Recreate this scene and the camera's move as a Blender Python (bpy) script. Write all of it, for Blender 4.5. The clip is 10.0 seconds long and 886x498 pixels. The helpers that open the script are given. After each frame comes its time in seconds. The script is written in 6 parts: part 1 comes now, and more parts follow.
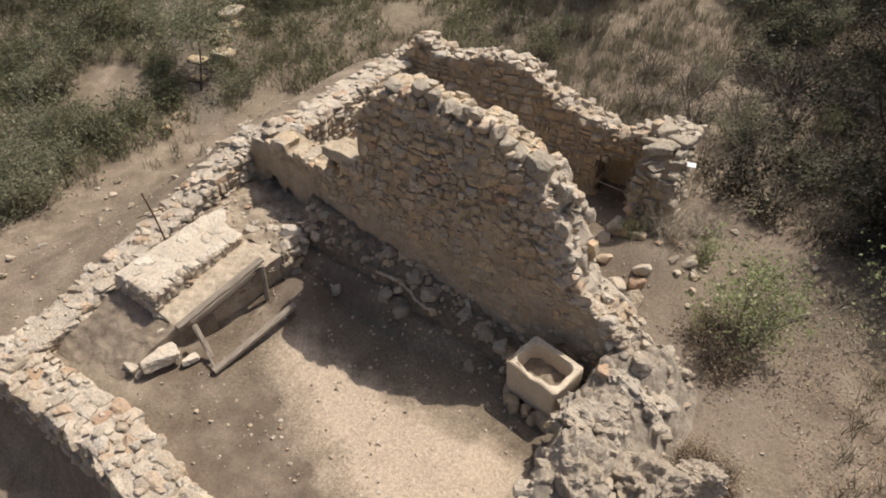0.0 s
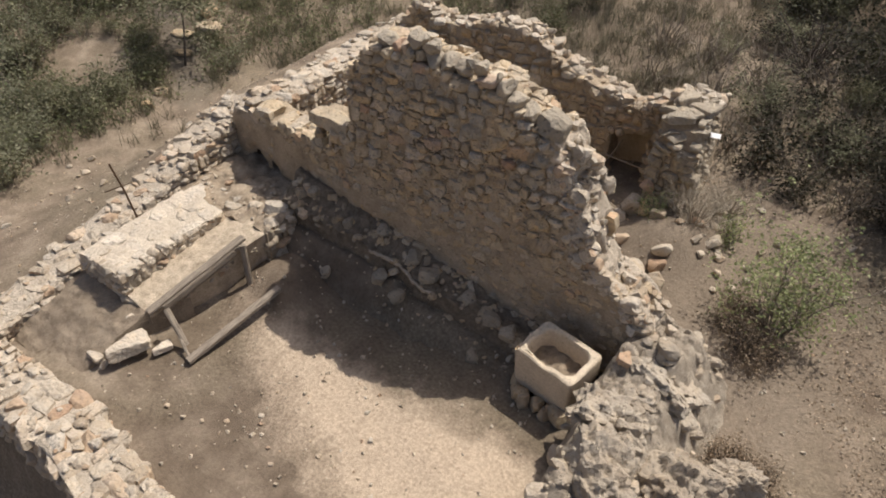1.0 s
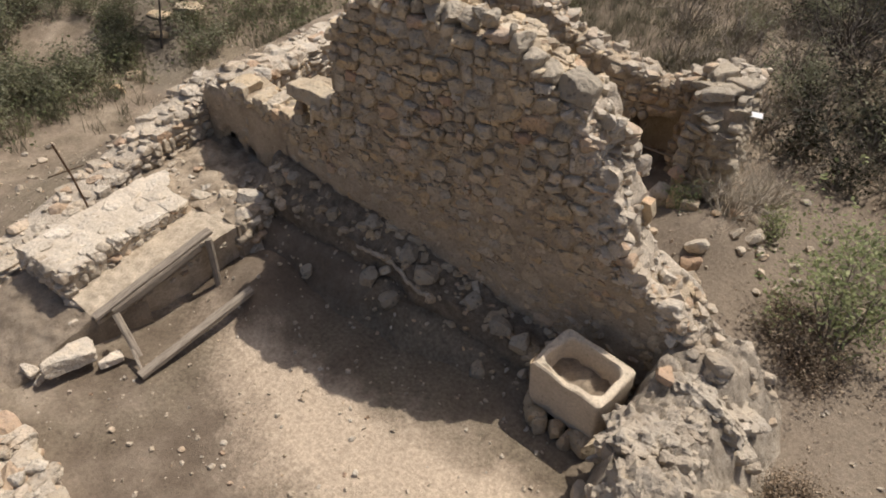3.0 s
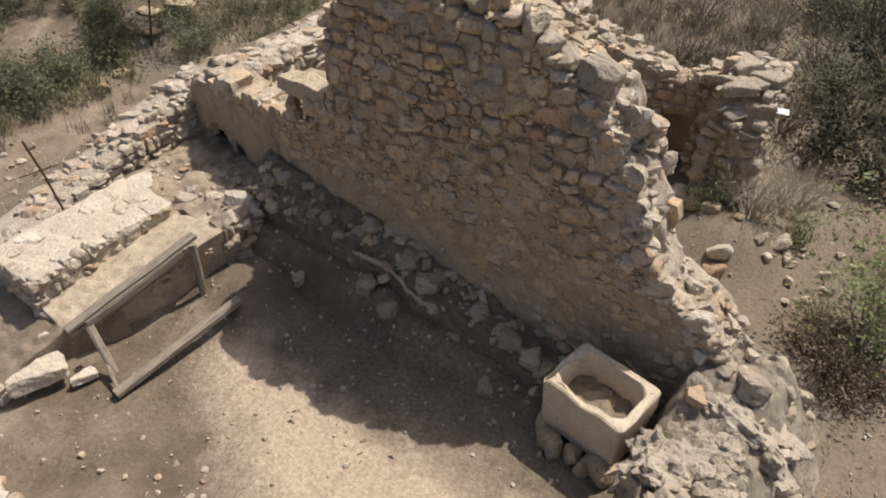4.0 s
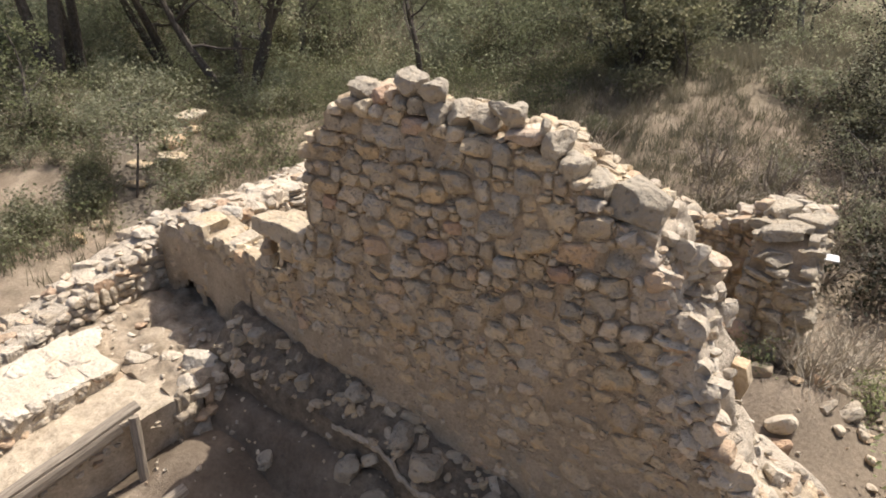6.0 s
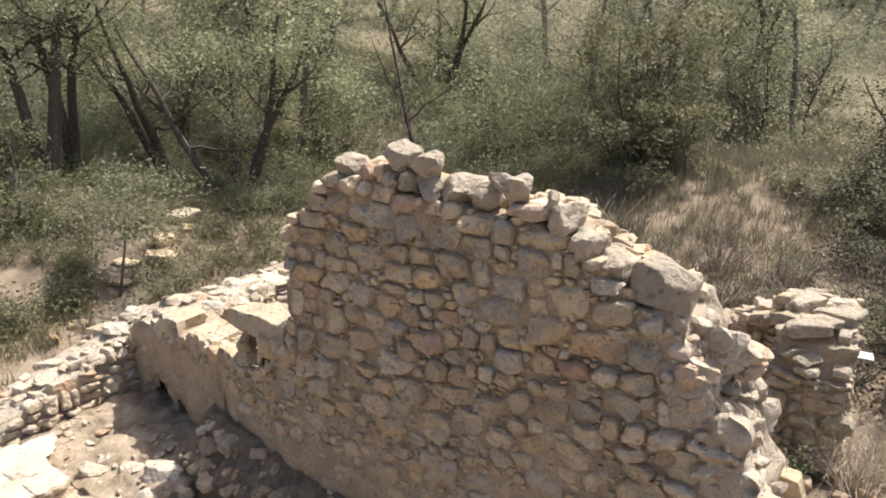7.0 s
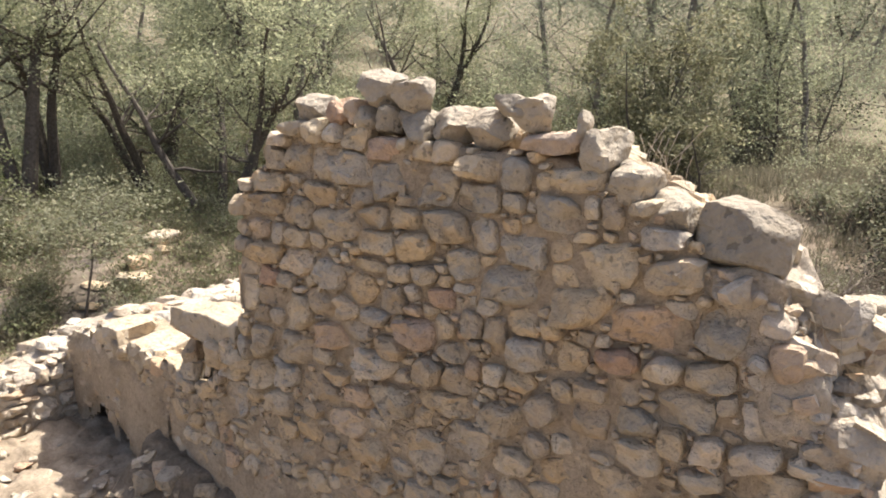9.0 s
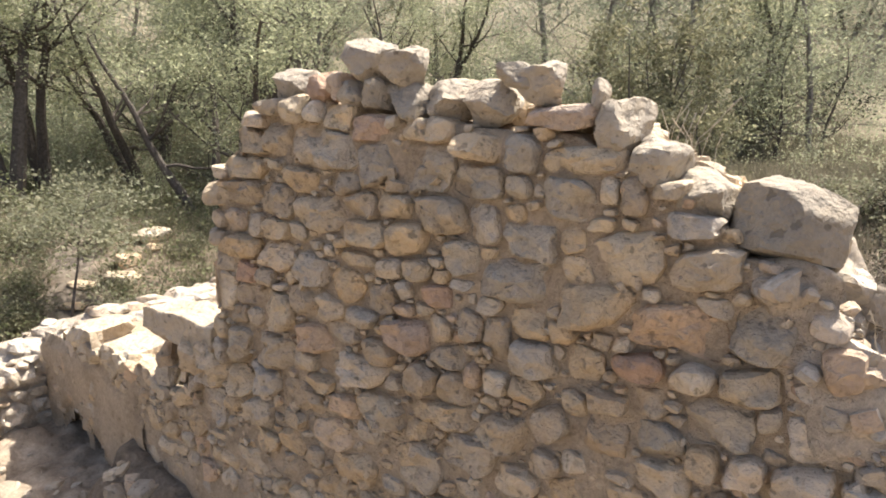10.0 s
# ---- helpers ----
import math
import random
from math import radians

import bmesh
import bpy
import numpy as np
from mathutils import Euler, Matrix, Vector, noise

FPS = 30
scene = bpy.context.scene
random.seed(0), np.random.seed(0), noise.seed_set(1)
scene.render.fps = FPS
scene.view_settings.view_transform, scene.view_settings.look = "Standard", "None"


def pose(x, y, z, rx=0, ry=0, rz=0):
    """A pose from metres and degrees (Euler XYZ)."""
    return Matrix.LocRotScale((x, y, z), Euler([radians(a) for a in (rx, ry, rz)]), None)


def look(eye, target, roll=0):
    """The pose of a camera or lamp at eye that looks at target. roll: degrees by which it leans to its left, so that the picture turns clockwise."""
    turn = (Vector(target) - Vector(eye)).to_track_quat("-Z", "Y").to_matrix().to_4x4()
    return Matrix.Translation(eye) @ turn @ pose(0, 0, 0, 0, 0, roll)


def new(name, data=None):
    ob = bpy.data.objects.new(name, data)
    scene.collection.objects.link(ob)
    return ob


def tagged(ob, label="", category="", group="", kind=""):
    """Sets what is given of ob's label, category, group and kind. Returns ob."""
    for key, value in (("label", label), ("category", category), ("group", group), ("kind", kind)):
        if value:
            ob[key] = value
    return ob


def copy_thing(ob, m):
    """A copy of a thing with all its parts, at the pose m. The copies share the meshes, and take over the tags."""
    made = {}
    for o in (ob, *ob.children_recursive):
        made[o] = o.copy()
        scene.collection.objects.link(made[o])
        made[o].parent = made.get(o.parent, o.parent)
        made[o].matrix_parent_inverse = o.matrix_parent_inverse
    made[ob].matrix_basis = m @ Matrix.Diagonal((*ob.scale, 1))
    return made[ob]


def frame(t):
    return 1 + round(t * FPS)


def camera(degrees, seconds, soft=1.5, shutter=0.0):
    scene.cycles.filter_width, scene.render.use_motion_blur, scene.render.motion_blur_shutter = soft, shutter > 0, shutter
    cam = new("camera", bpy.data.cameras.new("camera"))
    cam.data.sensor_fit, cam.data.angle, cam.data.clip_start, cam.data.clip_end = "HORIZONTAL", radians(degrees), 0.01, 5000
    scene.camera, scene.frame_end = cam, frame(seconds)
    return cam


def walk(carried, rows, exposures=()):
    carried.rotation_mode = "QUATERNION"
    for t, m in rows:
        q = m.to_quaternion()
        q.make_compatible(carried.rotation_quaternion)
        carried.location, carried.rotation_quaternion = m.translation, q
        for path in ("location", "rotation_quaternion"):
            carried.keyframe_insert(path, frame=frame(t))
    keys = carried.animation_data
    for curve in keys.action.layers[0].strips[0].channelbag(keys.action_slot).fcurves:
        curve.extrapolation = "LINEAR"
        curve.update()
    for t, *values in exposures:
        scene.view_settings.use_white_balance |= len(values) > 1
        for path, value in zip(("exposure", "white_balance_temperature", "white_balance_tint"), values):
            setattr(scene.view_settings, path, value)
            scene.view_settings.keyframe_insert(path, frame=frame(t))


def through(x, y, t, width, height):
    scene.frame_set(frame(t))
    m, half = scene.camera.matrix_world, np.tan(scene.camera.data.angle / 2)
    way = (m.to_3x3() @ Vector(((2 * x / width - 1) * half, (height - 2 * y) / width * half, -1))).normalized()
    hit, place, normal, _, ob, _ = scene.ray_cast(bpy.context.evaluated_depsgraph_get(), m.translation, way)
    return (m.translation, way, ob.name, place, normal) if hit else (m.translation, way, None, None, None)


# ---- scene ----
cam = camera(66.1, 10.0, soft=1.85)
PATH = [
    (0, (4.759, -6.852, 7.82), (3.85, -5.553, 6.6), -0.6),
    (0.5, (4.538, -6.596, 7.337), (3.633, -5.298, 6.114), -0.5),
    (1, (4.354, -6.328, 6.94), (3.452, -5.031, 5.714), -0.5),
    (1.5, (4.195, -6.096, 6.627), (3.293, -4.796, 5.404), -0.5),
    (2, (4.017, -5.872, 6.374), (3.113, -4.569, 5.156), -0.4),
    (2.5, (3.878, -5.66, 6.154), (2.972, -4.354, 4.94), -0.4),
    (4, (3.401, -5.049, 5.542), (2.489, -3.733, 4.343), -0.4),
    (4.5, (3.214, -4.822, 5.37), (2.283, -3.479, 4.217), -0.4),
    (5, (3.072, -4.615, 5.189), (2.103, -3.219, 4.134), -0.4),
    (5.5, (2.909, -4.378, 5.0), (1.903, -2.923, 4.067), -0.4),
    (7, (2.479, -3.716, 4.498), (1.389, -2.115, 3.998), -0.3),
    (7.5, (2.342, -3.495, 4.313), (1.239, -1.873, 3.923), -0.3),
    (8, (2.209, -3.282, 4.145), (1.104, -1.656, 3.774), -0.3),
    (8.5, (2.054, -3.063, 3.958), (0.951, -1.437, 3.584), -0.4),
    (9, (1.933, -2.844, 3.786), (0.829, -1.219, 3.409), -0.4),
    (9.5, (1.824, -2.662, 3.714), (0.722, -1.036, 3.338), -0.4),
    (10, (1.731, -2.515, 3.676), (0.63, -0.889, 3.297), -0.5),
]
EXPOSURES = [(t, stops, 6240, 13) for t, stops in ((0, 0.08), (1.0, 0.03), (2.5, 0.0), (4.0, 0.08), (4.5, 0.16), (5.5, 0.46), (7.0, 0.84), (7.5, 0.92), (8.5, 1.06), (10, 1.28))]
walk(cam, [(t, look(eye, target, roll)) for t, eye, target, roll in PATH], EXPOSURES)

# ---- light ----
world = bpy.data.worlds.new("sky")
scene.world = world
world.use_nodes = True
wn = world.node_tree
sky = wn.nodes.new("ShaderNodeTexSky")
sky.sky_type = "NISHITA"
sky.sun_disc = False
sky.air_density, sky.dust_density, sky.ozone_density = 0.8, 4.5, 0.2
SUN_TO = Vector((0.20, 0.50, 1.0)).normalized()
sky.sun_elevation = math.asin(SUN_TO.z)
sky.sun_rotation = math.atan2(SUN_TO.x, SUN_TO.y)
wn.links.new(sky.outputs[0], wn.nodes["Background"].inputs[0])
wn.nodes["Background"].inputs[1].default_value = 0.104
sun_data = bpy.data.lights.new("sun", "SUN")
sun_data.energy, sun_data.angle, sun_data.color = 4.2, radians(0.53), (1.0, 0.93, 0.82)
sun = new("sun", sun_data)
sun.matrix_world = look(SUN_TO * 60, (0, 0, 0))


# ---- materials ----
def material(name, rough=0.9):
    m = bpy.data.materials.new(name)
    m.use_nodes = True
    t = m.node_tree
    b = t.nodes["Principled BSDF"]
    b.inputs["Roughness"].default_value = rough
    b.inputs["Specular IOR Level"].default_value = 0.2
    return m, t, b


def ramp(t, value, stops, linear=True):
    r = t.nodes.new("ShaderNodeValToRGB")
    e = r.color_ramp.elements
    while len(e) < len(stops):
        e.new(0.5)
    for k, (p, c) in enumerate(stops):
        e[k].position = p
        e[k].color = (*c, 1) if len(c) == 3 else c
    if not linear:
        r.color_ramp.interpolation = "CONSTANT"
    t.links.new(value, r.inputs[0])
    return r.outputs[0]


def noise_of(t, vector, scale, detail=4.0, rough=0.6, kind="noise"):
    if kind == "voronoi":
        n = t.nodes.new("ShaderNodeTexVoronoi")
        n.inputs["Scale"].default_value = scale
        t.links.new(vector, n.inputs["Vector"])
        return n.outputs["Distance"]
    n = t.nodes.new("ShaderNodeTexNoise")
    n.inputs["Scale"].default_value = scale
    n.inputs["Detail"].default_value = detail
    n.inputs["Roughness"].default_value = rough
    t.links.new(vector, n.inputs["Vector"])
    return n.outputs[0]


def mixed(t, a, b, factor, how="MIX"):
    n = t.nodes.new("ShaderNodeMix")
    n.data_type, n.blend_type = "RGBA", how
    for value, socket in ((factor, n.inputs[0]), (a, n.inputs[6]), (b, n.inputs[7])):
        if isinstance(value, (int, float)):
            socket.default_value = value
        elif isinstance(value, tuple):
            socket.default_value = (*value, 1)
        else:
            t.links.new(value, socket)
    return n.outputs[2]


def bump(t, b, height, strength, distance):
    n = t.nodes.new("ShaderNodeBump")
    n.inputs["Strength"].default_value = strength
    n.inputs["Distance"].default_value = distance
    t.links.new(height, n.inputs["Height"])
    old = b.inputs["Normal"].links
    if old:
        t.links.new(old[0].from_socket, n.inputs["Normal"])
    t.links.new(n.outputs[0], b.inputs["Normal"])


def position(t):
    return t.nodes.new("ShaderNodeNewGeometry").outputs["Position"]


def limestone(name, island, tones, pits=0.55, ochre=0.3):
    """Weathered field stone: a tone for each stone, soft blotches, a few pits, grey lichen."""
    m, t, b = material(name, 0.94)
    p = position(t)
    if island:
        rnd = t.nodes.new("ShaderNodeNewGeometry").outputs["Random Per Island"]
    else:
        rnd = t.nodes.new("ShaderNodeObjectInfo").outputs["Random"]
    tone = ramp(t, rnd, tones)
    blotch = noise_of(t, p, 5, 6, 0.7)
    col = mixed(t, tone, ramp(t, blotch, [(0.28, (0.68, 0.65, 0.62)), (0.5, (1, 1, 1)), (0.7, (1.2, 1.15, 1.06))]), 0.85, "MULTIPLY")
    fine = noise_of(t, p, 42, 5, 0.75)
    col = mixed(t, col, ramp(t, fine, [(0.3, (0.84, 0.83, 0.81)), (0.5, (1, 1, 1)), (0.7, (1.08, 1.07, 1.06))]), 0.5, "MULTIPLY")
    rust = noise_of(t, p, 2.3, 5, 0.72)
    level = t.nodes.new("ShaderNodeSeparateXYZ")
    t.links.new(p, level.inputs[0])
    # ochre blotches grow stronger towards the ground
    low_ochre = t.nodes.new("ShaderNodeMath")
    low_ochre.operation = "MULTIPLY_ADD"
    low_ochre.inputs[1].default_value = -0.045
    t.links.new(level.outputs[2], low_ochre.inputs[0])
    t.links.new(rust, low_ochre.inputs[2])
    col = mixed(t, col, (0.43, 0.295, 0.155), ramp(t, low_ochre.outputs[0], [(0.36, (0, 0, 0)), (0.56, (ochre, ochre, ochre))]))
    pit = noise_of(t, p, 21, 2, 0.5)
    col = mixed(t, col, (0.07, 0.062, 0.05), ramp(t, pit, [(0.635, (0, 0, 0)), (0.685, (pits, pits, pits))]))
    lichen = noise_of(t, p, 8, 6, 0.75)
    col = mixed(t, col, (0.17, 0.16, 0.14), ramp(t, lichen, [(0.56, (0, 0, 0)), (0.7, (0.5, 0.5, 0.5))]))
    t.links.new(col, b.inputs["Base Color"])
    inv = t.nodes.new("ShaderNodeMath")
    inv.operation = "MULTIPLY"
    inv.inputs[1].default_value = -1.0
    t.links.new(pit, inv.inputs[0])
    rough = noise_of(t, p, 15, 5, 0.7)
    bump(t, b, blotch, 0.5, 0.06)
    bump(t, b, rough, 0.6, 0.045)
    bump(t, b, inv.outputs[0], 0.8, 0.04)
    bump(t, b, fine, 0.45, 0.008)
    return m


TONES = [(0.0, (0.397, 0.325, 0.234)), (0.22, (0.484, 0.404, 0.287)), (0.4, (0.474, 0.414, 0.324)), (0.58, (0.562, 0.463, 0.319)), (0.75, (0.54, 0.408, 0.248)), (0.88, (0.617, 0.538, 0.408)), (1.0, (0.529, 0.374, 0.242))]
PALE = [(0.0, (0.399, 0.344, 0.265)), (0.4, (0.498, 0.436, 0.344)), (0.75, (0.583, 0.524, 0.426)), (0.93, (0.509, 0.399, 0.284)), (1.0, (0.429, 0.299, 0.204))]
stone_mat = limestone("field_stone", False, TONES, 0.5, 0.45)
stone_joined_mat = limestone("field_stone_joined", True, TONES, 0.4, 0.45)
pale_mat = limestone("pale_stone", False, PALE, 0.35)
pale_joined_mat = limestone("pale_stone_joined", True, PALE, 0.35)
rock_mat = limestone("weathered_rock", False, [(0, (0.334, 0.288, 0.224)), (1, (0.439, 0.386, 0.306))], 0.6, 0.15)
crest_mat = limestone("grey_crest_stone", False, [(0, (0.33, 0.288, 0.22)), (0.6, (0.405, 0.353, 0.272)), (1, (0.46, 0.40, 0.305))], 0.5, 0.2)
rust_stone_mat = limestone("reddish_stone", False, [(0, (0.46, 0.30, 0.20)), (1, (0.50, 0.41, 0.31))], 0.3)


def earth(name, dark, light, scale=3.0, crumbly=1.0):
    """Crumbly mortar or soil with grit."""
    m, t, b = material(name, 0.97)
    p = position(t)
    n1, n2, n3 = noise_of(t, p, scale, 6, 0.65), noise_of(t, p, 38, 5, 0.75), noise_of(t, p, 120, 3, 0.7)
    col = ramp(t, n1, [(0.3, dark), (0.7, light)])
    col = mixed(t, col, ramp(t, n2, [(0.3, (0.6, 0.58, 0.55)), (0.65, (1.15, 1.12, 1.08))]), 0.7, "MULTIPLY")
    t.links.new(col, b.inputs["Base Color"])
    n4 = noise_of(t, p, 11, 5, 0.7)
    hole = ramp(t, noise_of(t, p, 19, 4, 0.65), [(0.60, (1, 1, 1)), (0.68, (0.45, 0.42, 0.38))])
    t.links.new(mixed(t, col, hole, 0.7, "MULTIPLY"), b.inputs["Base Color"])
    bump(t, b, n4, 0.8 * crumbly, 0.05)
    bump(t, b, n2, 0.8 * crumbly, 0.03)
    bump(t, b, n3, 0.6, 0.008)
    return m


mortar_mat = earth("earth_mortar", (0.39, 0.315, 0.22), (0.58, 0.48, 0.35))
pale_mortar_mat = earth("pale_lime_mortar", (0.48, 0.41, 0.315), (0.68, 0.60, 0.48), 4)
rubble_core_mat = earth("lime_rubble_core", (0.301, 0.256, 0.195), (0.488, 0.427, 0.338), 6, 0.9)
plaster_mat = earth("worn_lime_plaster", (0.515, 0.442, 0.34), (0.699, 0.626, 0.506), 2.2, 0.6)
trough_mat = earth("dressed_limestone", (0.56, 0.47, 0.345), (0.70, 0.61, 0.47), 2.5, 0.3)


def ground_material():
    m, t, b = material("dry_ground", 0.98)
    p = position(t)
    big, mid, fine, grit = noise_of(t, p, 0.35, 5, 0.6), noise_of(t, p, 1.7, 6, 0.65), noise_of(t, p, 22, 5, 0.75), noise_of(t, p, 110, 3, 0.7)
    soil = ramp(t, mid, [(0.28, (0.146, 0.112, 0.0806)), (0.5, (0.246, 0.196, 0.143)), (0.72, (0.381, 0.314, 0.235))])
    # sandy trodden earth on the floor of the room, greyer humus beside it
    x = t.nodes.new("ShaderNodeSeparateXYZ")
    t.links.new(p, x.inputs[0])

    def math_node(op, a, c):
        n = t.nodes.new("ShaderNodeMath")
        n.operation = op
        for k, v in enumerate((a, c)):
            if isinstance(v, (int, float)):
                n.inputs[k].default_value = v
            else:
                t.links.new(v, n.inputs[k])
        return n.outputs[0]

    # dark humus on the rest of the room's floor, kept dark to deepen the shade there
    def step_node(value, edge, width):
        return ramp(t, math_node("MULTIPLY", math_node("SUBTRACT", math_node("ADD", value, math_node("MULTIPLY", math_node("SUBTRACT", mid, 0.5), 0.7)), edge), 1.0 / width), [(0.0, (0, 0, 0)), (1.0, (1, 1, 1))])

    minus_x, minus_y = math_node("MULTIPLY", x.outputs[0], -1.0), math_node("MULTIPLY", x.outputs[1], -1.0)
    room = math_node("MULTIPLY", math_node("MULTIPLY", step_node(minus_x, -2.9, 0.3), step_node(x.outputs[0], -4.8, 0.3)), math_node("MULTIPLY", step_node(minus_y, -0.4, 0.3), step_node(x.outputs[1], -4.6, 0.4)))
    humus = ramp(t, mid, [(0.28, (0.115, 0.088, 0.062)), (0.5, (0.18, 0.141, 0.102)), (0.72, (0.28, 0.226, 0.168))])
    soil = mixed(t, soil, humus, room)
    # paler dust on the heap in the corner
    heaped = math_node("MULTIPLY", room, step_node(minus_x, 2.75, 0.3))
    soil = mixed(t, soil, ramp(t, mid, [(0.28, (0.19, 0.15, 0.11)), (0.5, (0.28, 0.228, 0.168)), (0.72, (0.38, 0.315, 0.235))]), heaped)
    # trodden patch: a slanting border on one side, about the gable's shadow edge on the other
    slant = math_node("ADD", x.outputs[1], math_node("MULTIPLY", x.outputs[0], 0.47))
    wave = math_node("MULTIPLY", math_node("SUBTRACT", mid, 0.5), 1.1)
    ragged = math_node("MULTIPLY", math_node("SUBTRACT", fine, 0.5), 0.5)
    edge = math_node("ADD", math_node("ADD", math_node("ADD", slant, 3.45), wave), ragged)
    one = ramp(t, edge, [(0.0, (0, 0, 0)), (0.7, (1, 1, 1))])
    # soil turns darker from near the shadow edge inwards: shade put into the colour
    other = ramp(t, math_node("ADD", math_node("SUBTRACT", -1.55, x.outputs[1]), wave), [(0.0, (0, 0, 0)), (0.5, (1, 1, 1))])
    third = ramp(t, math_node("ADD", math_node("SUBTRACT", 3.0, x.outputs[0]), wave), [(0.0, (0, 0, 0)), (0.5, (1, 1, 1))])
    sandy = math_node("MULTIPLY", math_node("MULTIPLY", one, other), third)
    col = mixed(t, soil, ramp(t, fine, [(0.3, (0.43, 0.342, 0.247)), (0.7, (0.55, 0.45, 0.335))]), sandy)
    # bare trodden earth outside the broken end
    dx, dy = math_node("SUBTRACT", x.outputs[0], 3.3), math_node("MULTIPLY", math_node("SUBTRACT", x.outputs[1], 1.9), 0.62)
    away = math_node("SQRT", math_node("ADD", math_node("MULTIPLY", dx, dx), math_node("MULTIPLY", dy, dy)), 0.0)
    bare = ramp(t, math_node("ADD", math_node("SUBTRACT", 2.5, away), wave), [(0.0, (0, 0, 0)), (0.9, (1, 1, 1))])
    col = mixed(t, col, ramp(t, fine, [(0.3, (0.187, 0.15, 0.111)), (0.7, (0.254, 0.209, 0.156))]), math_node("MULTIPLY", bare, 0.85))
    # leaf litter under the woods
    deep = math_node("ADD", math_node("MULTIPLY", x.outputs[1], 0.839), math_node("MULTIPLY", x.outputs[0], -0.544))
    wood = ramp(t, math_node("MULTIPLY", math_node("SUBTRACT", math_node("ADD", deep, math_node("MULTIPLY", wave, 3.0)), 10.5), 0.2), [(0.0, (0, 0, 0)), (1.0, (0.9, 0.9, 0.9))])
    # tree shade beside the second room, painted as a dark tone over its litter
    grove_shade = math_node("MULTIPLY", step_node(x.outputs[0], 4.6, 0.8), step_node(x.outputs[1], 2.6, 1.2))
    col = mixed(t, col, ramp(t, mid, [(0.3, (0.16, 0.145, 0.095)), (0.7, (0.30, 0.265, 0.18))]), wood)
    col = mixed(t, col, ramp(t, mid, [(0.3, (0.06, 0.055, 0.038)), (0.7, (0.13, 0.115, 0.08))]), math_node("MULTIPLY", grove_shade, 0.85))
    # the worn path that climbs into the woods
    off = math_node("ABSOLUTE", math_node("ADD", math_node("ADD", x.outputs[1], math_node("MULTIPLY", x.outputs[0], 0.57)), math_node("ADD", math_node("MULTIPLY", wave, 0.6), 2.436)), 0.0)
    trail = math_node("MULTIPLY", ramp(t, off, [(0.35, (1, 1, 1)), (0.7, (0, 0, 0))]), step_node(minus_x, 8.0, 1.0))
    col = mixed(t, col, ramp(t, mid, [(0.3, (0.121, 0.099, 0.0743)), (0.7, (0.231, 0.198, 0.154))]), trail)
    litter = ramp(t, big, [(0.45, (0, 0, 0)), (0.62, (0.55, 0.55, 0.55))])
    dry = ramp(t, fine, [(0.35, (0.13, 0.105, 0.07)), (0.65, (0.30, 0.255, 0.175))])
    far = math_node("MULTIPLY", math_node("SUBTRACT", 1.0, sandy), math_node("SUBTRACT", 1.0, bare))
    col = mixed(t, col, dry, math_node("MULTIPLY", litter, far))
    col = mixed(t, col, ramp(t, fine, [(0.3, (0.62, 0.6, 0.57)), (0.62, (1.12, 1.1, 1.06))]), 0.6, "MULTIPLY")
    col = mixed(t, col, ramp(t, grit, [(0.62, (1, 1, 1)), (0.72, (1.5, 1.45, 1.38))]), 0.7, "MULTIPLY")
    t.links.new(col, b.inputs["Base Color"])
    bump(t, b, mid, 0.4, 0.08)
    bump(t, b, fine, 0.7, 0.03)
    bump(t, b, grit, 0.6, 0.008)
    return m


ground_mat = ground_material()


def wood_material():
    m, t, b = material("grey_weathered_wood", 0.85)
    c = t.nodes.new("ShaderNodeTexCoord").outputs["Object"]
    mp = t.nodes.new("ShaderNodeMapping")
    mp.inputs["Scale"].default_value = (1.2, 16, 16)
    t.links.new(c, mp.inputs[0])
    grain = noise_of(t, mp.outputs[0], 4, 5, 0.7)
    col = ramp(t, grain, [(0.3, (0.13, 0.105, 0.08)), (0.5, (0.27, 0.225, 0.17)), (0.75, (0.41, 0.35, 0.275))])
    t.links.new(col, b.inputs["Base Color"])
    bump(t, b, grain, 0.7, 0.012)
    return m


wood_mat = wood_material()


def plain(name, dark, light, scale, rough=0.8, metal=0.0):
    m, t, b = material(name, rough)
    n = noise_of(t, position(t), scale, 5, 0.7)
    t.links.new(ramp(t, n, [(0.3, dark), (0.7, light)]), b.inputs["Base Color"])
    b.inputs["Metallic"].default_value = metal
    bump(t, b, n, 0.5, 0.01)
    return m


# bark for trees farther back, lightened towards grey to imitate haze
far_bark_mat = plain("hazed_grey_bark", (0.13, 0.112, 0.092), (0.24, 0.21, 0.175), 14)
bark_mat = plain("grey_bark", (0.05, 0.042, 0.033), (0.15, 0.125, 0.10), 14)
twig_mat = plain("dry_twig", (0.16, 0.13, 0.10), (0.33, 0.285, 0.225), 20)
straw_twig_mat = plain("bleached_twig", (0.34, 0.29, 0.22), (0.52, 0.46, 0.36), 20)
rust_mat = plain("rusty_iron", (0.07, 0.045, 0.03), (0.16, 0.10, 0.06), 30, 0.75, 0.4)
sign_mat = plain("white_paint", (0.72, 0.72, 0.70), (0.82, 0.82, 0.80), 12, 0.6)


